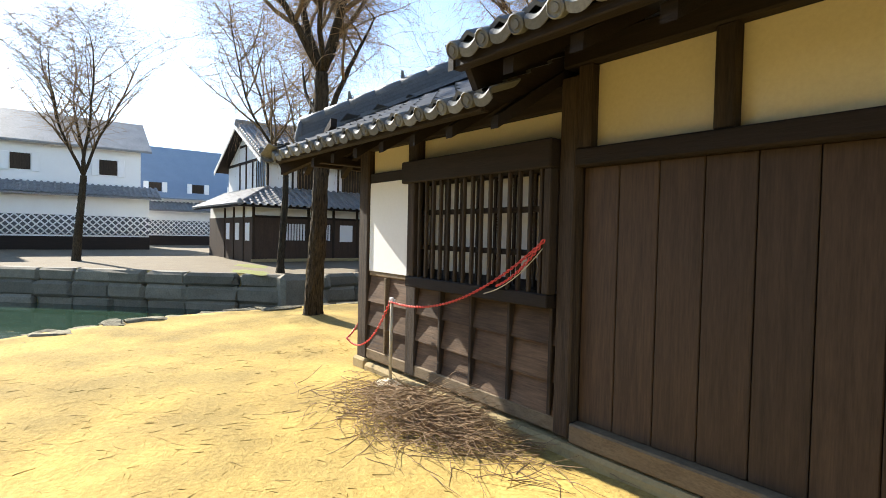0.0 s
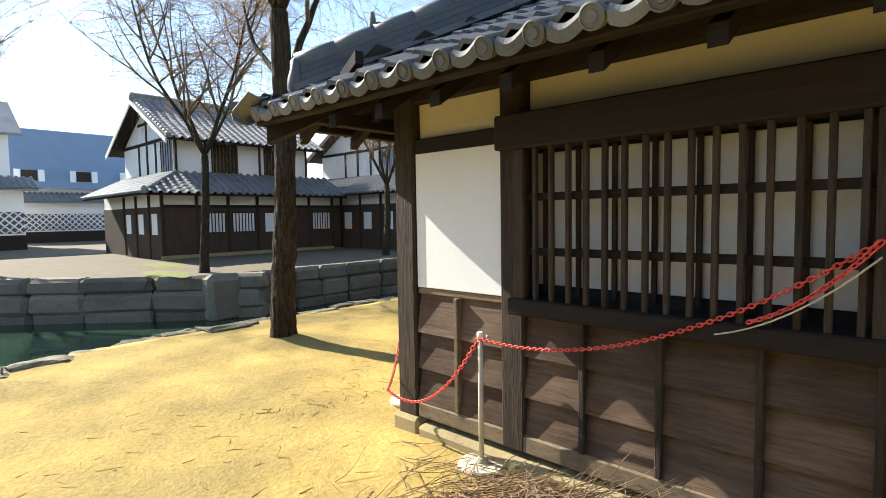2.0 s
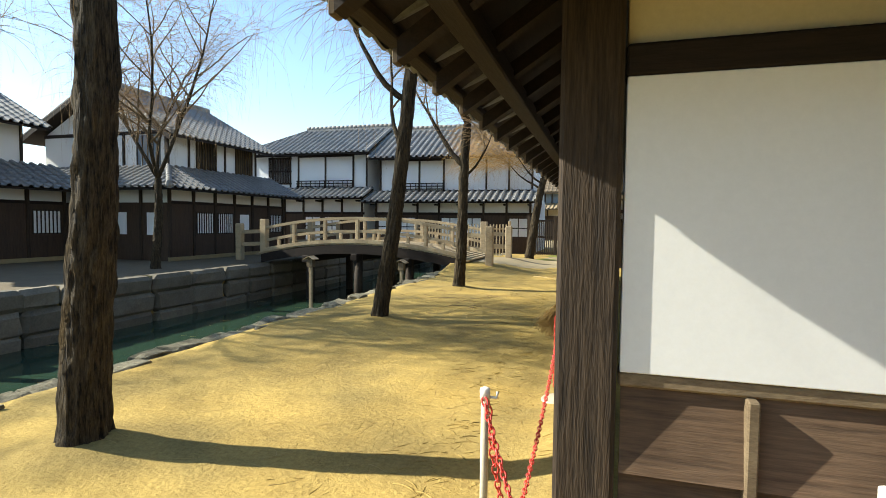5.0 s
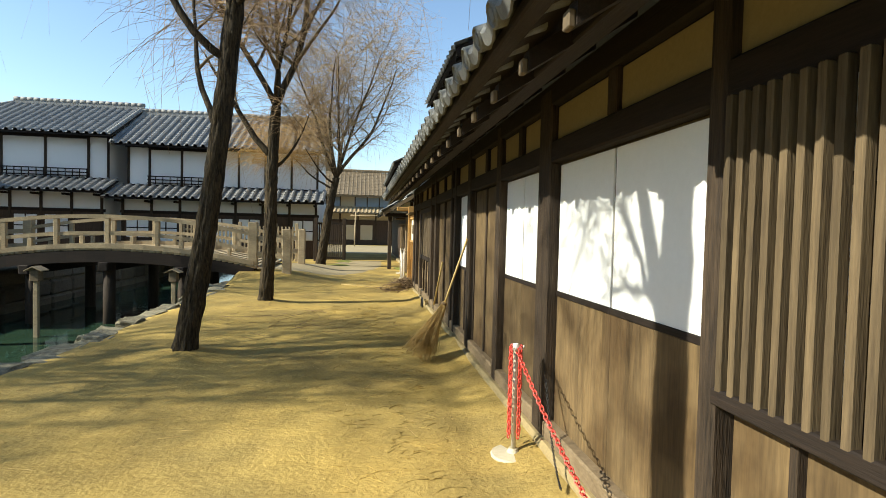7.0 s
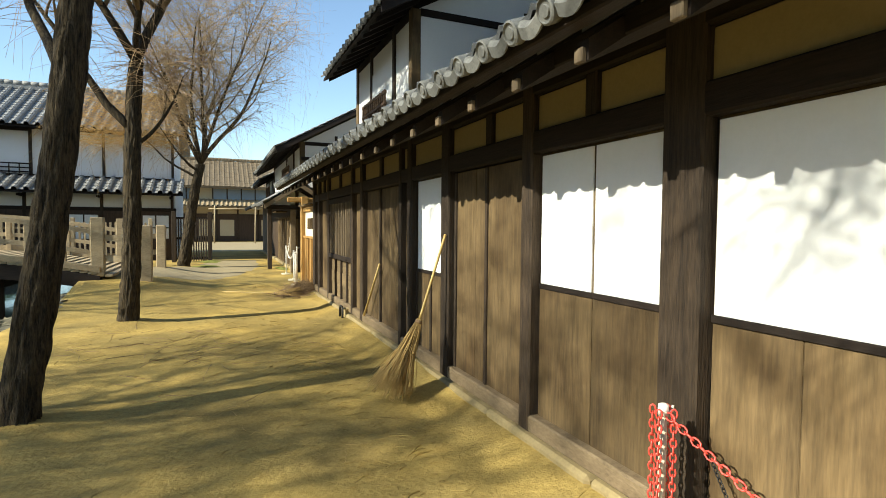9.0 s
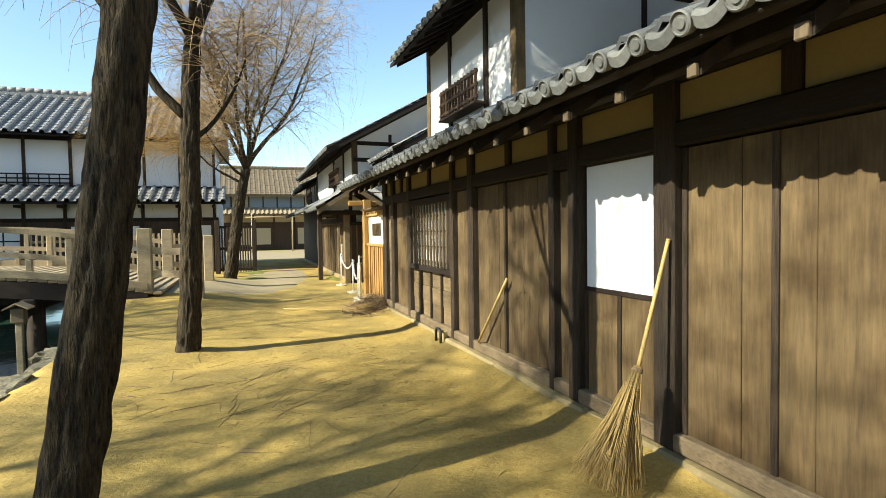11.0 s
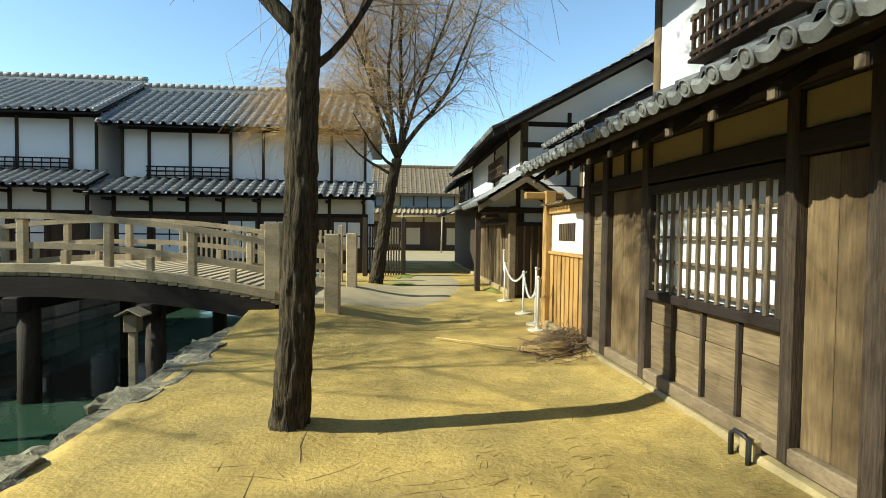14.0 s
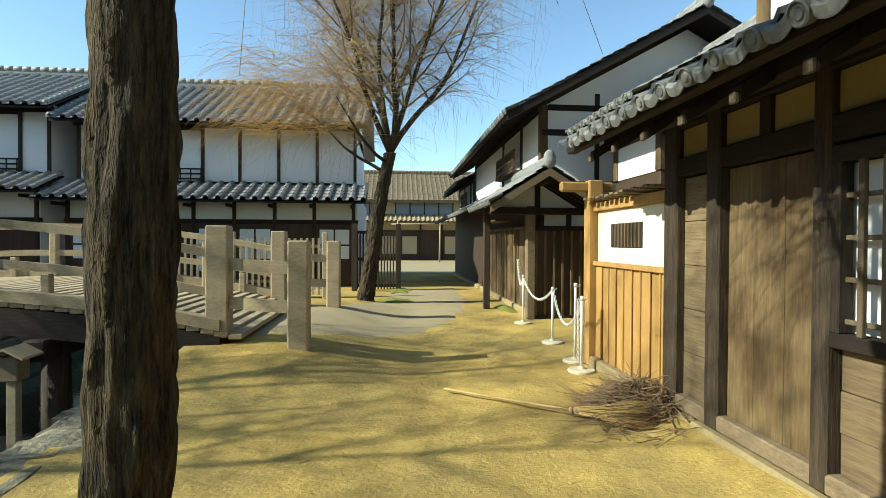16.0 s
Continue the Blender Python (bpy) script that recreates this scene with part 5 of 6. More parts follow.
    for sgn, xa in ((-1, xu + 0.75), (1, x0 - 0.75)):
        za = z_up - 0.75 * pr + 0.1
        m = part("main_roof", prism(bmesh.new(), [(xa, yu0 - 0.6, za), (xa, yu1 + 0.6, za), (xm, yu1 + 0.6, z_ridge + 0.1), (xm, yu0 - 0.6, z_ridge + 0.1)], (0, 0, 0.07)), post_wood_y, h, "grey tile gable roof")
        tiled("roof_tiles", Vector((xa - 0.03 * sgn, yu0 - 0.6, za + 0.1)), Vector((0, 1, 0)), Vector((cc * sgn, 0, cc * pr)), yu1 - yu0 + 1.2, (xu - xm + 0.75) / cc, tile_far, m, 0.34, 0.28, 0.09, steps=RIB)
        part("bargeboard", prism(bmesh.new(), [(xa, yu0 - 0.6, za - 0.14), (xm, yu0 - 0.6, z_ridge - 0.04), (xm, yu0 - 0.6, z_ridge + 0.14), (xa, yu0 - 0.6, za + 0.05)], (0, -0.05, 0)), plaster if seed == 1 else post_wood_x, h, "pale bargeboard" if seed == 1 else "")
        ridge_line(h, (xa, yu0 - 0.5, za + 0.14), (xm, yu0 - 0.5, z_ridge + 0.16), tile_far, 0.09, 1, False, "verge")
    ridge_line(h, (xm, yu0 - 0.6, z_ridge + 0.18), (xm, yu1 + 0.6, z_ridge + 0.18), tile_far, 0.12, 4)
    slab(h, "tie_beam", xu, xu + 0.05, yu0, yu1, z_up - 0.10, z_up + 0.06, post_wood_y, "", 0.008)
    slab(h, "tie_beam", x0, xu, yu0 - 0.05, yu0, z_up - 0.08, z_up + 0.06, post_wood_x, "", 0.008)
    slab(h, "gable_post", xm - 0.07, xm + 0.07, yu0 - 0.05, yu0, zt - 0.1, z_ridge - 0.2, post_wood, "", 0.008)
    slab(h, "gable_rail", xm - 1.1, xm + 1.1, yu0 - 0.045, yu0, z_up + 0.85, z_up + 0.97, post_wood_x, "", 0.008)
    for k in range(6):
        yy = yu0 + (yu1 - yu0) * k / 5
        slab(h, "upper_post", xu - 0.02, xu + 0.05, yy - 0.05, yy + 0.05, zt - 0.1, z_up, post_wood, "", 0.008)
    for k in range(3):
        xx = xu - 0.06 - (xu - x0 - 0.12) * k / 3
        slab(h, "upper_post", xx - 0.06, xx + 0.06, yu0 - 0.05, yu0 + 0.02, zt - 0.1, z_up, post_wood, "", 0.008)
    for wa in (yu0 + 1.5, yu0 + 4.0):
        w = slab(h, "upper_window", xu, xu + 0.05, wa, wa + 1.2, zt + 0.12, z_up - 0.15, post_wood, "dark slatted upper window", 0.006)
        for q in range(8):
            slab(w, "slat", xu + 0.05, xu + 0.09, wa + 0.02 + 0.16 * q, wa + 0.07 + 0.16 * q, zt + 0.12, z_up - 0.15, plank_wood, "", 0.004)
    w = slab(h, "side_window", xu - 1.55, xu - 0.35, yu0 - 0.05, yu0 + 0.02, zt + 0.1, z_up - 0.12, tile_blue, "dark side window with timber bars", 0.006)
    for q in range(5):
        slab(w, "bar", xu - 1.5 + 0.27 * q, xu - 1.46 + 0.27 * q, yu0 - 0.08, yu0 - 0.05, zt + 0.1, z_up - 0.12, post_wood, "", 0.004)
    slab(h, "plinth", x1, x1 + 0.12, y0 - 0.1, y1, 0, 0.16, footing, "", 0.02)
    return h


canal_house("canal_house", -19.6, 5.1, 13.2, 7.6, 2.55, 5.15, 6.9, "shaded two-storey canal house with tiled skirt roof and white side gable", 1)
canal_house("canal_house", -15.6, 14.2, 21.5, 7.6, 2.65, 5.1, 6.9, "two-storey canal house with white gable and dark shop front", 2)
back = thing("low_house", (-29, 32, 0), "low pale house with grey roof behind the bridge", "house")
slab(back, "wall", -34, -24, 33, 39, 0, 4.6, plaster)
part("roof", prism(bmesh.new(), [(-34.5, 32.3, 4.4), (-23.5, 32.3, 4.4), (-23.5, 36, 6.2), (-34.5, 36, 6.2)], (0, 0, 0.12)), tile_far, back)
part("roof", prism(bmesh.new(), [(-34.5, 39.7, 4.4), (-23.5, 39.7, 4.4), (-23.5, 36, 6.2), (-34.5, 36, 6.2)], (0, 0, 0.12)), tile_far, back)
slab(back, "band", -34, -24, 32.95, 33.02, 3.2, 3.4, post_wood_x)

# storehouses with diamond tile walls
def storehouse(name, xf, y0, y1, deep, z_e, z_u, z_r, label, roof_mat, lattice=True):
    h = thing(name, (xf - deep / 2, (y0 + y1) / 2, 0), label, "storehouse")
    slab(h, "wall", xf - deep, xf, y0, y1, 0, z_e + 0.4, plaster, "white plaster wall", 0.01)
    slab(h, "plinth", xf, xf + 0.25, y0, y1, 0, 0.85, post_wood_y, "dark boarded plinth", 0.02)
    if lattice:
        bm = bmesh.new()
        box(bm, xf, xf + 0.03, y0, y1, 0.95, 2.2, 0.005)
        base = part("tile_dado", bm, tile_dark, h, "grey tile dado with raised white diamond joints")
        strands = []
        k = y0 - 1.3
        while k < y1:
            for sgn in (1, -1):
                a, b = (k, k + 1.25) if sgn > 0 else (k + 1.25, k)
                za, zb = 0.95, 2.2
                def clipd(yv, zv):
                    return (xf + 0.04, yv, zv)
                pa, pb = (a, za), (b, zb)
                f0, f1 = 0.0, 1.0
                lo_y, hi_y = y0, y1
                d = pb[0] - pa[0]
                t0, t1 = sorted(((lo_y - pa[0]) / d, (hi_y - pa[0]) / d))
                f0, f1 = max(f0, t0), min(f1, t1)
                if f1 - f0 > 0.02:
                    strands.append(([clipd(pa[0] + d * f0, za + 1.25 * f0), clipd(pa[0] + d * f1, za + 1.25 * f1)], [0.05, 0.05]))
            k += 0.42
        tubes("diamond_joints", strands, plaster, base, sides=4)
    f = part("skirt_roof", prism(bmesh.new(), [(xf + 0.9, y0 - 0.6, z_e), (xf + 0.9, y1 + 0.6, z_e), (xf - 0.9, y1 + 0.6, z_e + 0.75), (xf - 0.9, y0 - 0.6, z_e + 0.75)], (0, 0, 0.08)), tile_far, h, "grey tile skirt roof")
    c = 1 / math.hypot(1, 0.417)
    tiled("roof_tiles", Vector((xf + 0.92, y0 - 0.6, z_e + 0.12)), Vector((0, 1, 0)), Vector((-c, 0, c * 0.417)), y1 - y0 + 1.2, 1.8 / c, tile_far, f, 0.34, 0.28, 0.09, steps=RIB)
    xu = xf - 1.0
    slab(h, "upper_wall", xf - deep, xu, y0 + 0.4, y1 - 0.4, z_e + 0.4, z_u, plaster, "white plaster upper wall", 0.01)
    xr = xf - deep / 2
    pr = (z_r - z_u) / (xu - xr)
    for s, xe in ((1, xu + 0.6), (-1, 2 * xr - xu - 0.6)):
        part("roof", prism(bmesh.new(), [(xe, y0 - 0.2, z_u - 0.6 * pr + 0.1), (xe, y1 + 0.2, z_u - 0.6 * pr + 0.1), (xr, y1 + 0.2, z_r + 0.1), (xr, y0 - 0.2, z_r + 0.1)], (0, 0, 0.15)), roof_mat, h, "plain tile roof")
    for yy in (y0 + 0.4, y1 - 0.5):
        part("gable", prism(bmesh.new(), [(xu, yy, z_u), (2 * xr - xu, yy, z_u), (xr, yy, z_r)], (0, 0.1, 0)), plaster, h)
    m = int((y1 - y0) / 3.5)
    for k in range(m):
        yy = y0 + (y1 - y0) * (k + 0.5) / m
        w = slab(h, "window", xu, xu + 0.05, yy - 0.5, yy + 0.5, z_e + 1.6, z_e + 2.6, post_wood, "dark barred upper window with white shutters", 0.01)
        for sgn in (-1, 1):
            slab(w, "shutter", xu + 0.02, xu + 0.12, yy + sgn * 0.55, yy + sgn * 0.95, z_e + 1.5, z_e + 2.65, plaster, "", 0.02)
    return h


storehouse("storehouse", -36, -6.0, 3.3, 9, 3.4, 6.9, 9.0, "white storehouse with diamond-jointed tile dado and grey skirt roof", tile_far)
storehouse("storehouse", -34.5, -22.0, -6.6, 10, 3.4, 8.6, 11.5, "tall pale storehouse with shuttered upper windows", tile_far)
storehouse("storehouse", -47, 3.8, 18.0, 12, 3.0, 4.6, 9.2, "white storehouse with a broad blue-grey roof", tile_blue)

# ---- bridge ----
bridge = thing("timber_bridge", (-8.2, 16.8, 0.3), "arched weathered timber footbridge with double rails over the canal", "bridge")
BX0, BX1, BY0, BY1 = -4.35, -12.1, 15.1, 18.4


def deck_z(x):
    f = (x - BX0) / (BX1 - BX0)
    return 0.42 + 0.42 * 4 * f * (1 - f)


for k in range(52):
    xa = BX0 + 0.25 + (BX1 - BX0 - 0.5) * k / 52
    xb = BX0 + 0.25 + (BX1 - BX0 - 0.5) * (k + 1) / 52
    z = deck_z((xa + xb) / 2)
    slab(bridge, "deck_plank", xa - 0.004, xb + 0.004, BY0 - 0.15, BY1 + 0.15, z - 0.06 + rnd.uniform(-0.005, 0.005), z, bridge_wood, "", 0.008)
N_B = 16
for yy in (BY0 - 0.08, BY1 + 0.08):
    for k in range(N_B):
        xa, xb = BX0 + (BX1 - BX0) * k / N_B, BX0 + (BX1 - BX0) * (k + 1) / N_B
        za, zb = deck_z(xa), deck_z(xb)
        part("edge_beam", prism(bmesh.new(), [(xa, yy - 0.09, za), (xa, yy + 0.09, za), (xb, yy + 0.09, zb), (xb, yy - 0.09, zb)], (0, 0, 0.13)), bridge_wood, bridge)
        part("girder", prism(bmesh.new(), [(xa, yy - 0.07, za - 0.38), (xa, yy + 0.12, za - 0.38), (xb, yy + 0.12, zb - 0.38), (xb, yy - 0.07, zb - 0.38)], (0, 0, 0.31)), post_wood_x, bridge)
for yy in (BY0, BY1):
    for k in range(7):
        xx = BX0 - 0.05 + (BX1 - BX0 + 0.1) * k / 6
        z = deck_z(xx)
        w, top = (0.125, 1.22) if k in (0, 6) else (0.06, 0.82)
        slab(bridge, "post", xx - w, xx + w, yy - w, yy + w, z - 0.1, z + top, bridge_wood, "", 0.015)
        if k < 6:
            xm = xx + (BX1 - BX0) / 12
            slab(bridge, "short_post", xm - 0.05, xm + 0.05, yy - 0.05, yy + 0.05, deck_z(xm) - 0.02, deck_z(xm) + 0.34, bridge_wood, "", 0.01)
    for k in range(N_B):
        xa, xb = BX0 + (BX1 - BX0) * k / N_B, BX0 + (BX1 - BX0) * (k + 1) / N_B
        for dz, w, t in ((0.36, 0.035, 0.10), (0.82, 0.065, 0.10)):
            za, zb = deck_z(xa) + dz, deck_z(xb) + dz
            part("rail", prism(bmesh.new(), [(xa, yy - w, za), (xa, yy + w, za), (xb, yy + w, zb), (xb, yy - w, zb)], (0, 0, t)), bridge_wood, bridge)
for k in (1, 2, 3):
    xx = BX0 + (BX1 - BX0) * k / 4
    for yy in (BY0 + 0.1, BY1 - 0.1):
        tubes("pier", [([(xx, yy, -2.1), (xx, yy, deck_z(xx) - 0.3)], [0.16, 0.15])], post_wood, bridge, sides=10)
    slab(bridge, "cross_beam", xx - 0.12, xx + 0.12, BY0 - 0.3, BY1 + 0.3, deck_z(xx) - 0.62, deck_z(xx) - 0.38, post_wood_y, "", 0.02)
for xw, ya, yb, xb in ((-3.44, 14.92, 15.1, BX0), (-3.44, 18.5, 18.4, BX0), (-13.0, 14.92, 15.1, BX1), (-13.0, 18.5, 18.4, BX1)):
    slab(bridge, "wing_post", xw - 0.12, xw + 0.12, ya - 0.12, ya + 0.12, 0.1, 1.48, bridge_wood, "thick weathered square wing post", 0.02)
    for zz in (0.62, 1.08):
        part("wing_rail", prism(bmesh.new(), [(xb, yb - 0.04, zz + 0.05), (xb, yb + 0.04, zz + 0.05), (xw, ya + 0.04, zz), (xw, ya - 0.04, zz)], (0, 0, 0.14)), bridge_wood, bridge)


def water_lantern(x, y, top, label):
    h = thing("post_lantern", (x, y, -2.0), label, "lantern", group="lanterns in the canal")
    slab(h, "post", x - 0.05, x + 0.05, y - 0.05, y + 0.05, -2.1, top - 0.30, bridge_wood, "", 0.008)
    slab(h, "lamp_box", x - 0.10, x + 0.10, y - 0.10, y + 0.10, top - 0.32, top - 0.06, sill_wood, "", 0.012)
    for sgn in (-1, 1):
        part("roof_board", prism(bmesh.new(), [(x, y - 0.17, top + 0.02), (x, y + 0.17, top + 0.02), (x + sgn * 0.19, y + 0.17, top - 0.08), (x + sgn * 0.19, y - 0.17, top - 0.08)], (0, 0, 0.025)), bridge_wood, h)
    return h


water_lantern(-6.35, 14.6, 0.30, "small roofed timber lantern on a post by the bank")
water_lantern(-9.0, 13.3, 0.42, "small roofed timber lantern on a post in mid canal")


# unseen house row, added behind the start of the walk to block sky light
south = thing("sky_block_house", (6, -11, 0), "unseen plain house row added behind the yard to block sky light", "house")
slab(south, "wall", -1.0, 16.0, -13.0, -8.6, 0, 4.6, door_wood)
part("roof", prism(bmesh.new(), [(-1.6, -7.8, 4.4), (16.6, -7.8, 4.4), (16.6, -10.8, 6.2), (-1.6, -10.8, 6.2)], (0, 0, 0.12)), tile_far, south)
part("roof", prism(bmesh.new(), [(-1.6, -13.8, 4.4), (16.6, -13.8, 4.4), (16.6, -10.8, 6.2), (-1.6, -10.8, 6.2)], (0, 0, 0.12)), tile_far, south)


# ---- trees ----
def bend(p, d, length, n, wander, pull, r):
    """Points of a wandering shoot from p along d; pull is added to the direction at each step."""
    pts, d, q = [Vector(p)], Vector(d).normalized(), Vector(p)
    for _ in range(n):
        d = (d + Vector([r.uniform(-wander, wander) for _ in range(3)]) + Vector(pull)).normalized()
        q = q + d * (length / n)
        pts.append(q.copy())
    return pts


def tree(base, height, lean, r0, seed, label, limbs, limb_len=2.6, twigs=9, twig_len=1.3, twig_mat=twig, droop=0.22, spread=0.75, low=(), fine=1.0, coarse=1.0, name="willow_tree", hang=0.0, bow=0.0, stout=1.0):
    """A bare willow: tapered trunk, wandering limbs, branches and many thin hanging twigs."""
    r = random.Random(seed)
    b = Vector(base)
    t = thing(name, base, label, "tree", group="bare canal willows")
    pts, rad = [], []
    n = 16
    for k in range(n + 1):
        f = k / n
        pts.append(b + Vector((lean[0] * f * height + bow * math.sin(math.pi * f) + 0.03 * math.sin(5 * f + seed), lean[1] * f * height + 0.03 * math.cos(4 * f + seed), f * height - 0.1)))
        rad.append(r0 * (1.0 - 0.30 * f) * (1 + 0.22 * math.exp(-f * 26)))
    # trunk with furrowed bark
    bm = bmesh.new()
    sides, rings = 48, []
    fine_n = 130
    for k in range(fine_n + 1):
        f = k / fine_n * n
        i = min(int(f), n - 1)
        c, rr = pts[i].lerp(pts[i + 1], f - i), rad[i] + (rad[i + 1] - rad[i]) * (f - i)
        ring = []
        for s in range(sides):
            w = 2 * math.pi * s / sides
            g = noise.noise(Vector((math.cos(w) * 3.2, math.sin(w) * 3.2, k * 0.06 + seed)))
            g2 = noise.noise(Vector((math.cos(w) * 9, math.sin(w) * 9, k * 0.14 + seed)))
            g3 = noise.noise(Vector((math.cos(w) * 16, math.sin(w) * 16, k * 0.32 + seed)))
            q = rr * (1 + 0.10 * g + 0.22 * g2 + 0.10 * g3)
            ring.append(bm.verts.new(c + Vector((math.cos(w) * q, math.sin(w) * q, 0))))
        rings.append(ring)
    for a, c in zip(rings, rings[1:]):
        for s in range(sides):
            bm.faces.new((a[s], a[(s + 1) % sides], c[(s + 1) % sides], c[s]))
    bm.faces.new(rings[-1])
    part("trunk", bm, bark, t, "furrowed dark brown bark", smooth=True)
    top = pts[-1]
    fine_strands = []
    branch_tips = []
    starts = [(top, Vector((math.cos(a) * spread, math.sin(a) * spread, up)), ln, rad[-1] * sc) for a, up, ln, sc in limbs]
    starts += [(pts[int(f * n)], Vector((math.cos(a), math.sin(a), up)), ln, rr) for f, a, up, ln, rr in low]
    for at, (p, d, ln, rr) in enumerate(starts):
        lp = bend(p - d.normalized() * 0.05, d, ln, 9, 0.16, (0, 0, 0.06), r)
        lr = [rr * (1 - 0.75 * k / 9) for k in range(10)]
        tubes("limb", [(lp, lr)], bark, t, sides=8)
        for k in range(2, 10):
            for _ in range((2 if k < 9 else 3) if at < len(limbs) else (1 if k in (4, 6, 7, 9) else 0)):
                a = r.uniform(0, 6.283)
                dd = (lp[k] - lp[k - 1]).normalized() * 0.6 + Vector((math.cos(a), math.sin(a), r.uniform(0.1, 0.9)))
                blen = ln * r.uniform(0.35, 0.6)
                bp = bend(lp[k], dd, blen, 7, 0.20, (0, 0, 0.03), r)
                br = [max(lr[k] * 0.5 * stout * (1 - 0.8 * q / 7), 0.005) for q in range(8)]
                branch_tips.append((bp, br))
    for strand in branch_tips:
        tubes("branch", [strand], branch_bark, t, sides=5)
    for bp, br in branch_tips:
        for q in range(2, 8):
            for _ in range(max(1, round(twigs * fine / 6))):
                a = r.uniform(0, 6.283)
                dd = Vector((math.cos(a), math.sin(a), r.uniform(-0.1, 1.0)))
                ln = twig_len * r.uniform(0.5, 1.25)
                tp = bend(bp[q], dd, ln, 6, 0.16, (0, 0, -droop * r.uniform(0.5, 1.3)), r)
                fine_strands.append((tp, [coarse * max(0.0065 * (1 - 0.75 * k / 6), 0.0018) for k in range(7)]))
                if r.random() < hang:
                    tp2 = bend(tp[-1], (r.uniform(-0.3, 0.3), r.uniform(-0.3, 0.3), -1), ln * 0.8, 4, 0.08, (0, 0, -0.1), r)
                    fine_strands.append((tp2, [0.003, 0.0026, 0.002, 0.0018, 0.0015]))
    tagged(link_part("crown", tubes_mesh("crown", fine_strands, twig_mat, 3), t, "thin hanging bare twigs"), kind="stuff")
    return t


PI = math.pi
tree((-3.26, 0.85, 0), 4.3, (0.02, 0.02), 0.15, 11, "bare willow with dark furrowed trunk by the house corner",
     [(0.3, 1.3, 4.6, 0.75), (1.9, 1.2, 4.2, 0.7), (3.4, 1.3, 4.8, 0.75), (4.9, 1.0, 4.2, 0.65), (2.6, 0.4, 3.6, 0.5), (5.8, 0.4, 3.6, 0.5)], low=((0.86, 3.0, 0.5, 2.0, 0.05), (0.79, 1.75, 2.6, 2.6, 0.065)), hang=0.15, twigs=30, stout=1.5, coarse=0.9)
tree((-3.35, 5.95, 0), 5.2, (0.125, 0.03), 0.128, 12, "leaning bare willow trunk at the canal edge",
     [(0.2, 1.4, 4.2, 0.8), (2.2, 1.2, 3.8, 0.65), (3.9, 1.2, 3.8, 0.65), (5.2, 0.9, 3.4, 0.55)], low=((0.72, 3.3, 0.55, 2.3, 0.055), (0.52, 1.8, 1.6, 2.8, 0.045), (0.86, 5.6, 0.4, 1.8, 0.04)), hang=0.10, twigs=33, twig_len=1.5, stout=1.4, coarse=0.85)
tree((-3.23, 10.3, 0), 4.0, (0.055, 0.0), 0.132, 13, "forked bare willow on the sandy bank",
     [(0.4, 1.6, 4.4, 0.85), (3.3, 1.2, 3.9, 0.7), (1.7, 1.1, 3.6, 0.55), (4.8, 1.0, 3.6, 0.55)], low=((0.78, 3.0, 0.8, 2.4, 0.07), (0.70, 0.3, 0.7, 1.4, 0.035)), hang=0.04, twigs=33, twig_len=1.5, stout=1.3, coarse=0.85)
tree((-3.05, 21.1, 0.05), 3.6, (0.17, 0.0), 0.19, 14, "leaning bare willow with tan and golden twigs by the street",
     [(0.3, 0.9, 5.2, 0.6), (1.2, 1.9, 4.9, 0.6), (2.3, 1.5, 4.8, 0.6), (3.2, 1.1, 4.6, 0.6), (4.2, 1.4, 4.6, 0.6), (5.3, 1.5, 4.8, 0.6), (0.0, 1.6, 5.2, 0.55)], limb_len=3, twigs=36, twig_len=1.5, twig_mat=tan_twig, droop=0.10, spread=0.75, hang=0.25, stout=1.0, coarse=0.9,
     low=((0.9, 3.3, 0.25, 2.2, 0.05), (0.95, 3.9, 0.3, 2.0, 0.05)))
tree((-22.5, -1.5, 0), 3.8, (0.02, 0.05), 0.17, 15, "slender bare willow before the white storehouse",
     [(0.3, 1.5, 6.0, 0.6), (1.6, 1.2, 5.6, 0.6), (2.9, 1.2, 5.6, 0.6), (4.2, 1.4, 6.0, 0.6), (5.4, 1.0, 5.2, 0.5)], twigs=34, twig_len=1.5, droop=0.05, spread=0.5, stout=1.2, coarse=1.1)
tree((-13.1, 4.0, 0), 3.6, (0.02, 0.02), 0.13, 16, "thin bare willow on the far canal bank",
     [(0.5, 1.6, 6.0, 0.7), (2.0, 1.3, 5.0, 0.65), (3.6, 1.5, 5.8, 0.7), (5.0, 1.2, 5.2, 0.65)], twigs=34, twig_len=1.6, droop=0.15, hang=0.45, spread=0.95, stout=1.6, coarse=1.2)
tree((-13.6, 11.6, 0), 3.0, (0.03, 0.02), 0.14, 17, "bare willow with drooping tan twigs before the canal house",
     [(0.5, 1.6, 6.4, 0.7), (2.0, 1.4, 5.6, 0.65), (3.6, 1.5, 6.0, 0.7), (5.0, 1.2, 5.6, 0.65)], twigs=26, twig_len=1.6, droop=0.18, hang=0.5, spread=0.65, stout=1.5, coarse=1.0)


# golden curtain of hanging twigs on the street willow
def curtain():
    r = random.Random(31)
    strands = []
    for _ in range(620):
        x, y, z = r.uniform(-5.6, -2.7), r.uniform(20.2, 22.2), r.uniform(3.9, 5.7)
        strands.append((bend((x, y, z), (r.uniform(-0.6, -0.1), r.uniform(-0.3, 0.3), 0.3), r.uniform(1.0, 2.2), 6, 0.1, (0, 0, -0.28), r), [0.005, 0.0045, 0.004, 0.0035, 0.003, 0.0025, 0.002]))
    return strands


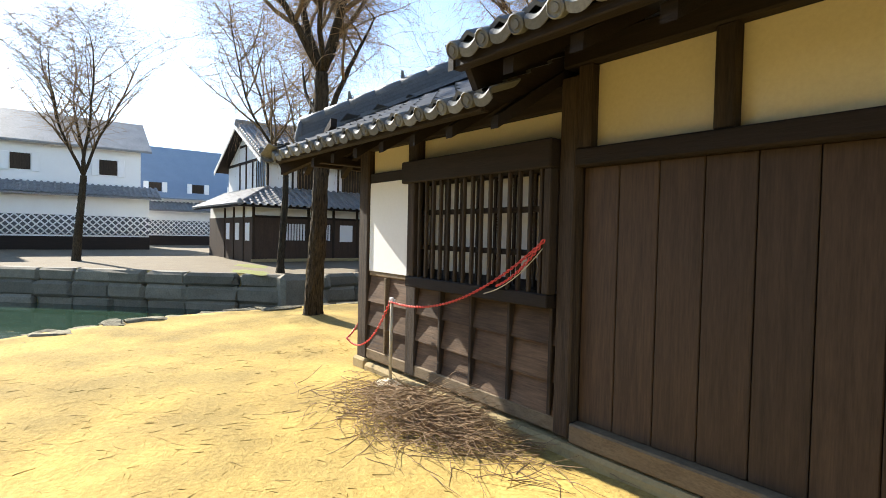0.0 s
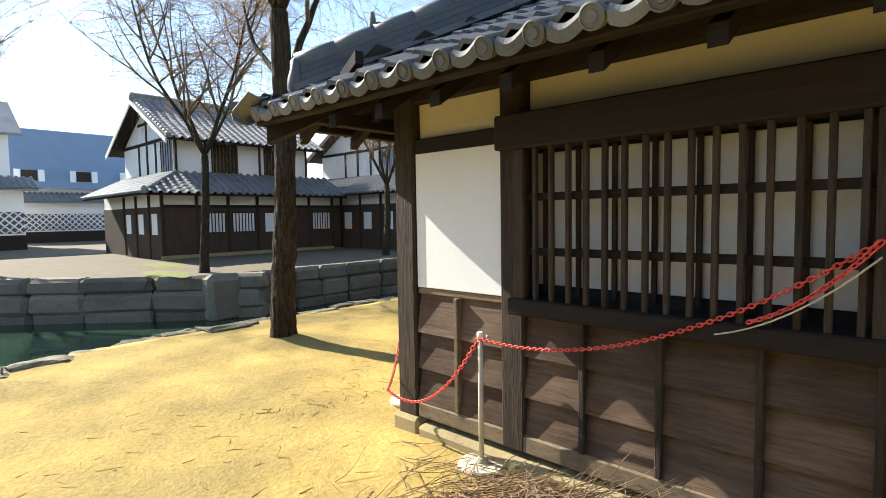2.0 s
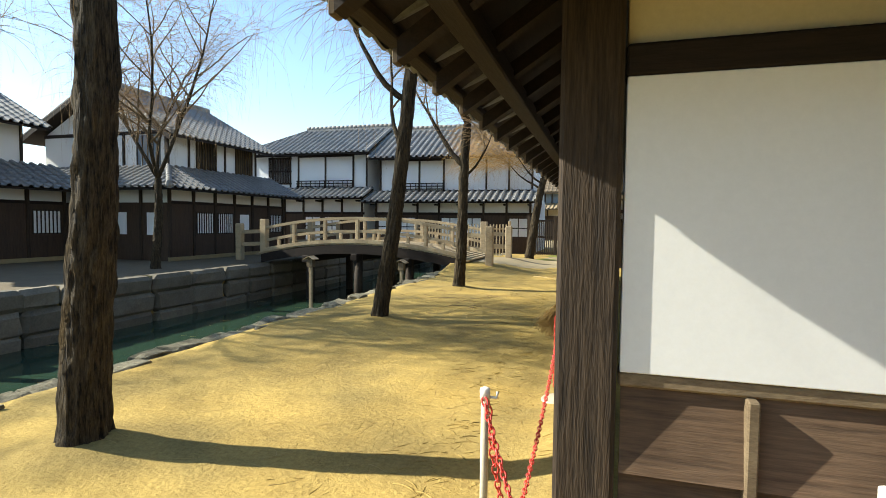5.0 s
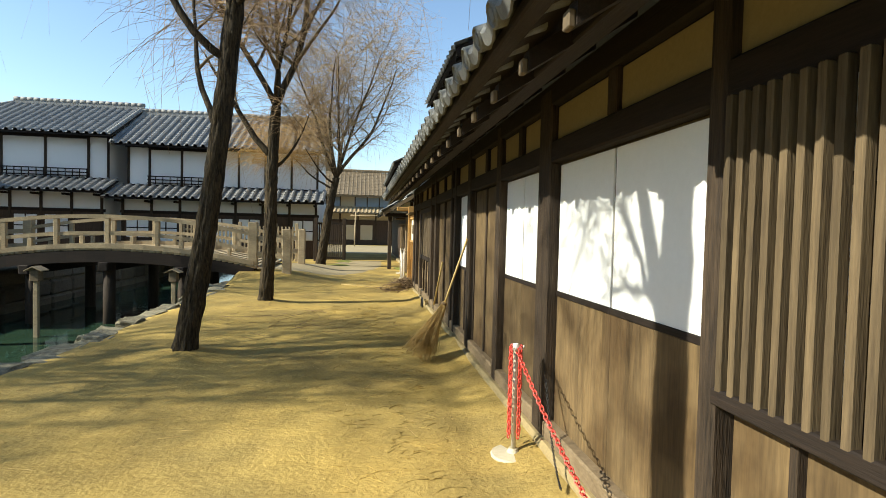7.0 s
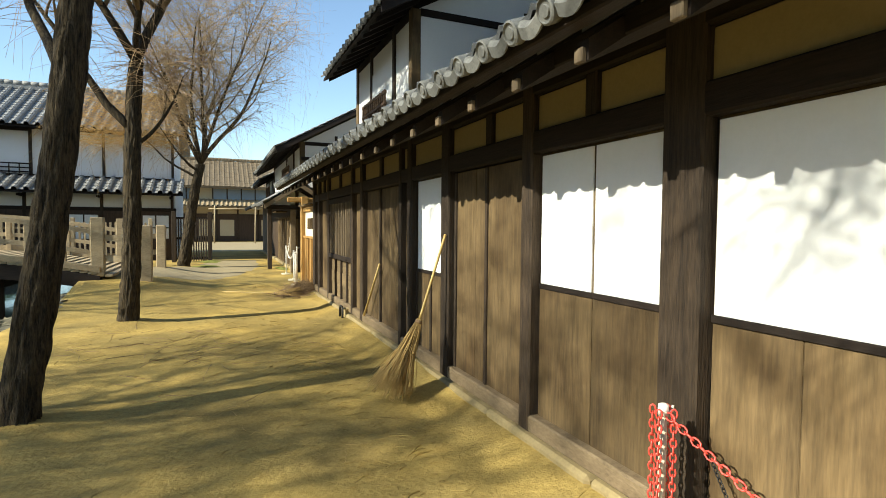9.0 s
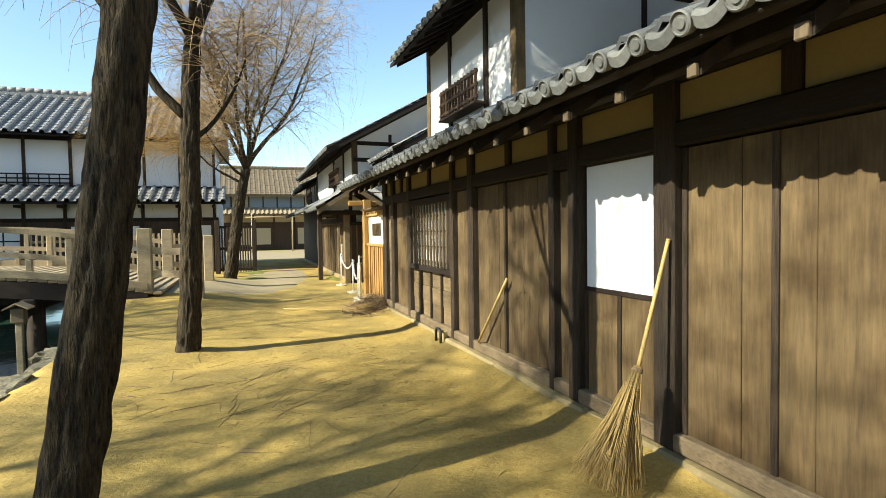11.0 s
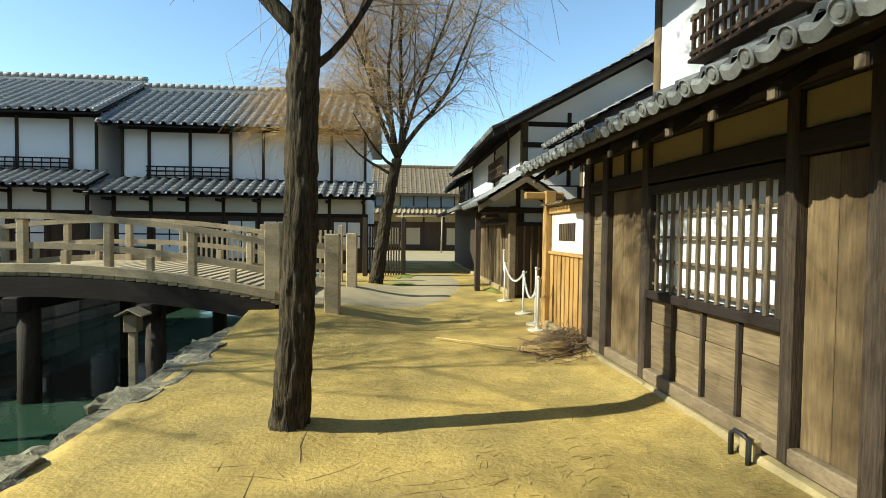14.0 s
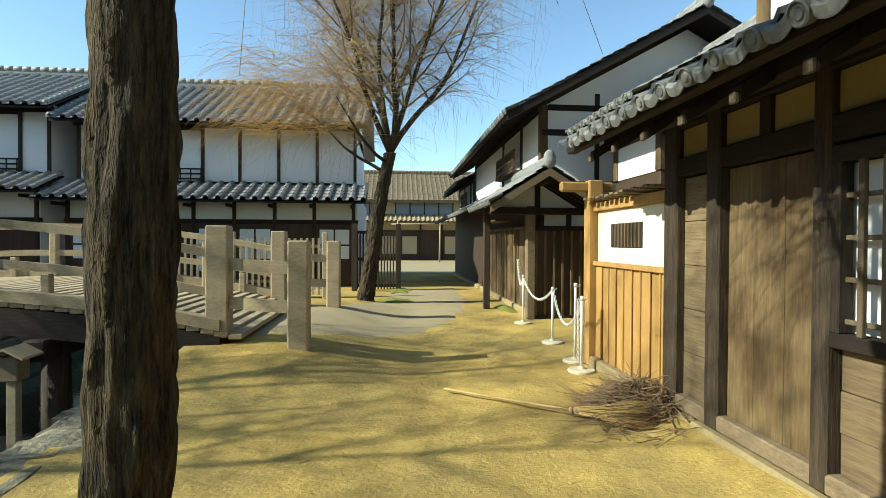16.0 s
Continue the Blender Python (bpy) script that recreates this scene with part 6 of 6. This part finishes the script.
gold = bpy.data.objects["willow_tree.003"]
tagged(link_part("twig_curtain", tubes_mesh("twig_curtain", curtain(), golden_twig, 3), gold, "golden curtain of hanging twigs"), kind="stuff")


# ---- stanchions, chains ----
def stanchion(x, y, h, label, mat=steel, group="chain posts"):
    s = thing("chain_post", (x, y, 0.0), label, "barrier post", group)
    bm = bmesh.new()
    n, loops = 20, []
    for rr, z in ((0.15, -0.01), (0.155, 0.015), (0.148, 0.027), (0.045, 0.033), (0.03, 0.06)):
        loops.append([bm.verts.new((x + rr * math.cos(2 * PI * k / n), y + rr * math.sin(2 * PI * k / n), z)) for k in range(n)])
    for a, b in zip(loops, loops[1:]):
        for k in range(n):
            bm.faces.new((a[k], a[(k + 1) % n], b[(k + 1) % n], b[k]))
    bm.faces.new(loops[-1])
    part("base", bm, base_cream, s, "round cream weighted base", smooth=False)
    tubes("pole", [([(x, y, 0.04), (x, y, h)], [0.017, 0.017])], mat, s, sides=12)
    tubes("cap", [([(x, y, h - 0.03), (x, y, h + 0.015), (x, y, h + 0.02)], [0.022, 0.022, 0.012])], white_plastic, s, sides=12)
    tubes("hook", [([(x + 0.02, y, h - 0.02), (x + 0.05, y, h - 0.02), (x + 0.055, y, h + 0.005)], [0.006] * 3)], white_plastic, s, sides=6)
    return s


def link_ring(c, d, turn, size, wire):
    """One oval chain link round c, long axis along d."""
    d = d.normalized()
    s = d.cross(Vector((0.2, 0.3, 0.93))).normalized()
    s = Matrix.Rotation(turn, 3, d) @ s
    return [c + d * (math.cos(2 * PI * k / 8) * size) + s * (math.sin(2 * PI * k / 8) * size * 0.58) for k in range(9)], [wire] * 9


def chain(name, pts_fn, n, mat, label, size=0.018, wire=0.0042):
    strands = []
    for k in range(n):
        a, b = Vector(pts_fn(k / n)), Vector(pts_fn((k + 1) / n))
        strands.append(link_ring((a + b) / 2, b - a, (k % 2) * PI / 2 + 0.3, max((b - a).length * 0.68, size * 0.8), wire))
    ob = link_part(name, tubes_mesh(name, strands, mat, 5))
    return tagged(ob, label, "chain")


def sag(a, b, drop):
    a, b = Vector(a), Vector(b)
    return lambda f: a.lerp(b, f) - Vector((0, 0, drop * 4 * f * (1 - f)))


stanchion(0.86, -0.15, 0.85, "steel barrier post on a round cream base by the end wall", base_cream)
stanchion(-0.36, 0.35, 0.85, "steel barrier post on a round cream base at the house corner", base_cream)
stanchion(-0.24, 2.88, 0.76, "steel barrier post wrapped in red chain on a cream base", base_cream)
chain("red_chain", sag((0.86, -0.17, 0.83), (2.79, -0.12, 1.48), 0.21), 92, red_plastic, "red plastic chain sagging from the post to the bay window")
chain("red_chain", sag((2.79, -0.13, 1.48), (2.35, -0.16, 1.12), 0.05), 24, red_plastic, "red plastic chain end hanging back from the hook")
chain("red_chain", sag((0.86, -0.17, 0.83), (0.02, -0.20, 0.33), 0.22), 50, red_plastic, "red plastic chain drooping low past the corner post")
chain("red_chain", sag((0.02, -0.20, 0.33), (-0.36, 0.33, 0.83), 0.10), 34, red_plastic, "red plastic chain rising to the corner barrier post")
chain("red_chain", sag((-0.36, 0.37, 0.83), (-0.26, 0.55, 0.12), 0.12), 22, red_plastic, "red plastic chain hanging down the corner barrier post")
chain("red_chain", sag((-0.26, 0.55, 0.12), (-0.24, 2.86, 0.74), 0.10), 70, red_plastic, "red plastic chain trailing over the sand to the next post")
for k in range(4):
    a = 1.57 * k + 0.4
    chain("red_chain", lambda f, a=a: (-0.24 + math.cos(a) * 0.045, 2.88 + math.sin(a) * 0.045, 0.76 - 0.62 * f), 20, red_plastic, "red plastic chain looped down the barrier post")
chain("iron_chain", sag((-0.05, 2.80, 0.55), (-0.16, 2.20, 0.10), 0.10), 48, black_iron, "black iron chain hanging from the post", 0.012, 0.0028)
stanchion(0.0, 18.0, 0.86, "pale barrier post with white chain by the fence", white_plastic)
stanchion(-0.02, 16.15, 0.80, "leaning pale barrier post with white chain before the gate", white_plastic)
stanchion(-0.20, 14.45, 0.84, "pale barrier post with bundled white chain by the boards", white_plastic)
stanchion(-0.10, 14.95, 0.95, "pale barrier post with bundled white chain beside the pillar", white_plastic)
chain("white_chain", sag((0.35, 19.9, 1.1), (0.0, 18.0, 0.82), 0.30), 40, white_plastic, "white plastic chain sagging between barrier posts", 0.03, 0.006)
chain("white_chain", sag((0.0, 18.0, 0.82), (-0.02, 16.15, 0.78), 0.25), 40, white_plastic, "white plastic chain sagging between barrier posts", 0.03, 0.006)
chain("white_chain", sag((-0.02, 16.15, 0.78), (-0.20, 14.45, 0.80), 0.38), 40, white_plastic, "white plastic chain sagging between barrier posts", 0.03, 0.006)
for dx, dy in ((0.03, 0.02), (-0.03, 0.03)):
    chain("white_chain", lambda f, dx=dx, dy=dy: (-0.20 + dx, 14.45 + dy, 0.82 - 0.7 * f), 20, white_plastic, "white plastic chain bundled on the barrier post", 0.025, 0.005)


rope_line = sag((2.22, -0.165, 1.05), (2.79, -0.14, 1.42), 0.06)
cord = tubes("white_rope", [([rope_line(k / 8) for k in range(9)], [0.004] * 9)], base_cream, sides=6)
tagged(cord, "thin white rope tied to the red chain by the bay", "rope")


# ---- brooms, stick, twig heaps ----
def broom(top, neck, foot, spread, label, seed, count=420, head_mat=straw):
    r = random.Random(seed)
    top, neck, foot = Vector(top), Vector(neck), Vector(foot)
    b = thing("bamboo_broom", foot, label, "broom")
    n = 14
    pts = [top.lerp(neck, k / n) for k in range(n + 1)]
    strands = [(pts, [0.0125] * (n + 1))]
    for k in range(0, n + 1, 2):
        d = (neck - top).normalized() * 0.006
        strands.append(([pts[k] - d, pts[k], pts[k] + d], [0.0125, 0.0152, 0.0125]))
    tubes("handle", strands, bamboo, b, "yellow bamboo handle", 8)
    tubes("binding", [([neck.lerp(foot, f - 0.02), neck.lerp(foot, f + 0.02)], [0.034, 0.034]) for f in (0.04, 0.12)], brown_twig, b, sides=10)
    hs, axis = [], (foot - neck).normalized()
    s = axis.cross(Vector((1, 0.2, 0.1))).normalized()
    q = axis.cross(s)
    for _ in range(count):
        a, m = r.uniform(0, 6.283), math.sqrt(r.random())
        side = s * math.cos(a) + q * math.sin(a)
        end = foot + side * (spread * m) + axis * r.uniform(-0.10, 0.05)
        end.z = max(end.z, 0.012 + 0.05 * r.random())
        st = neck + side * (0.022 * m)
        mid = st.lerp(end, 0.5) + side * (-0.15 * spread * m) + Vector([r.uniform(-0.012, 0.012) for _ in range(3)])
        hs.append(([st, st.lerp(mid, 0.5) + Vector([r.uniform(-0.006, 0.006) for _ in range(3)]), mid, mid.lerp(end, 0.55) + Vector([r.uniform(-0.012, 0.012) for _ in range(3)]), end], [0.0042, 0.004, 0.0034, 0.0026, 0.0016]))
    tagged(link_part("bristles", tubes_mesh("bristles", hs, head_mat, 3), b, "splayed straw-coloured twig bristles"), kind="stuff")
    return b


broom((-0.055, 5.64, 1.44), (-0.31, 5.61, 0.69), (-0.62, 5.52, 0.08), 0.21, "bamboo broom with splayed twig head leaning on the post", 41)
broom((-1.85, 13.68, 0.05), (-0.85, 12.95, 0.05), (-0.35, 12.62, 0.06), 0.16, "bamboo broom lying on the sand", 42, 260)
st = tagged(tubes("bamboo_stick", [([(-0.02, 7.86, 1.02), (-0.035, 8.2, 0.62), (-0.05, 8.52, 0.245)], [0.014, 0.015, 0.016])], bamboo, sides=8), "short yellow bamboo stick leaning on the planks", "stick")


def heap(name, c, rx, ry, h, n, mat, label, seed, ln=0.4, turn=0.0, thick=1.0):
    r = random.Random(seed)
    hs = []
    for _ in range(n):
        u, v = r.gauss(0, 0.42), r.gauss(0, 0.42)
        x = c[0] + rx * u * math.cos(turn) - ry * v * math.sin(turn)
        y = c[1] + rx * u * math.sin(turn) + ry * v * math.cos(turn)
        z = 0.004 * thick + r.random() * h * math.exp(-1.6 * (u * u + v * v))
        a = turn + r.gauss(0.3, 0.9)
        d = Vector((math.cos(a), math.sin(a), r.uniform(-0.15, 0.25)))
        pts = bend((x, y, z), d, ln * r.uniform(0.5, 1.5), 5, 0.22, (0, 0, -0.03), r)
        for p in pts:
            p.z = max(p.z if h > 0.02 else 0.0, 0.003 * thick) + ground_z(p.x, p.y)
        hs.append((pts, [q * thick for q in (0.005, 0.0048, 0.0042, 0.0034, 0.0026, 0.0016)]))
    ob = link_part(name, tubes_mesh(name, hs, mat, 3))
    return tagged(ob, label, "brushwood", kind="stuff")


heap("twig_heap", (1.75, -0.48, 0), 1.15, 0.50, 0.20, 1500, brown_twig, "heap of cut brown willow twigs against the end wall", 51, 0.36, 0.05, 0.7)
heap("twig_heap", (-0.28, 12.95, 0), 0.55, 0.38, 0.30, 900, brown_twig, "small heap of dark willow twigs by the boarded wall", 52, 0.3, 1.2)
heap("loose_twigs", (-1.6, 3.5, 0), 4.5, 7.0, 0.0, 220, straw, "scattered thin fallen twigs on the sand", 53, 0.16, 0.3, 0.4)
heap("loose_twigs", (-2.6, 8.2, 0), 1.5, 2.2, 0.01, 80, brown_twig, "scattered fallen willow twigs on the sand", 54, 0.5, 0.3, 0.6)
heap("loose_twigs", (1.5, -2.4, 0), 4.0, 1.8, 0.0, 150, straw, "scattered fallen twigs before the end wall", 55, 0.13, 0.2, 0.4)

# boot scraper by the window
scr = thing("boot_scraper", (-0.10, 9.62, 0), "small black iron boot scraper on a stone", "boot scraper")
tubes("bow", [([(-0.14, 9.52, 0.0), (-0.14, 9.52, 0.19), (-0.14, 9.56, 0.22), (-0.14, 9.66, 0.22), (-0.14, 9.70, 0.19), (-0.14, 9.70, 0.0)], [0.018] * 6)], black_iron, scr, sides=6)
slab(scr, "block", -0.10, -0.02, 9.55, 9.68, 0, 0.19, footing, "", 0.012)

# moss by the street and on the far bank
for cx, cy, rx, ry in ((-2.3, 21.6, 0.5, 0.9), (0.1, 20.2, 0.25, 0.9), (-17.0, 4.2, 1.5, 0.6), (-13.8, 3.1, 1.7, 0.55), (-2.2, 24.5, 0.5, 1.2)):
    bm = bmesh.new()
    rr = random.Random(int(cx * 10 + 500))
    ring = [bm.verts.new((cx + rx * rr.uniform(0.6, 1.1) * math.cos(2 * PI * k / 18), cy + ry * rr.uniform(0.6, 1.1) * math.sin(2 * PI * k / 18), 0.012)) for k in range(18)]
    mid = bm.verts.new((cx, cy, 0.07))
    for k in range(18):
        bm.faces.new((ring[k], ring[(k + 1) % 18], mid))
    tagged(part("moss_patch", bm, moss), "low yellow-green moss patch on the ground", "moss", kind="stuff")

# brush marks scratched into the sand along the wall, and at the start of the walk
heap("brush_marks", (-1.0, 3.0, 0), 0.9, 6.5, 0.0, 450, sand, "faint brush and tyre marks pressed into the sand", 61, 0.09, 0.0, 0.55)
heap("brush_marks", (1.2, -2.0, 0), 4.2, 1.6, 0.0, 260, sand, "faint brush marks in the sand before the end wall", 62, 0.09, 0.4, 0.55)
heap("brush_marks", (-1.6, 8.5, 0), 1.5, 3.5, 0.0, 400, sand, "faint brush marks in the sand", 63, 0.09, 0.2, 0.55)


def tyre_track(line, y0, y1, step, label, seed):
    """Two rows of short curved tread ridges pressed into the sand along x = line(y)."""
    r = random.Random(seed)
    strands, y = [], y0
    while y < y1:
        for side in (-1, 1):
            if r.random() < 0.5:
                x = line(y) + side * 0.085 + r.uniform(-0.05, 0.05)
                half, skew = r.uniform(0.04, 0.11), r.uniform(-0.05, 0.05)
                pts = []
                for k in range(5):
                    f = k / 2 - 1
                    px, py = x + half * f, y + skew * f + 0.35 * half * (1 - f * f)
                    pts.append((px, py, ground_z(px, py)))
                w = r.uniform(0.004, 0.008)
                strands.append((pts, [w * 0.3, w, w, w, w * 0.3]))
        y += step * r.uniform(0.8, 1.25)
    return tagged(link_part("tyre_track", tubes_mesh("tyre_track", strands, sand, 4)), label, "track", kind="stuff")


tyre_track(lambda y: -0.95 + 0.12 * math.sin(0.5 * y), -0.6, 6.0, 0.055, "faint tyre tread ridges pressed into the sand", 71)
tyre_track(lambda y: -1.05 + 0.10 * math.sin(0.6 * y), 6.6, 10.2, 0.055, "faint tyre tread ridges pressed into the sand", 72)
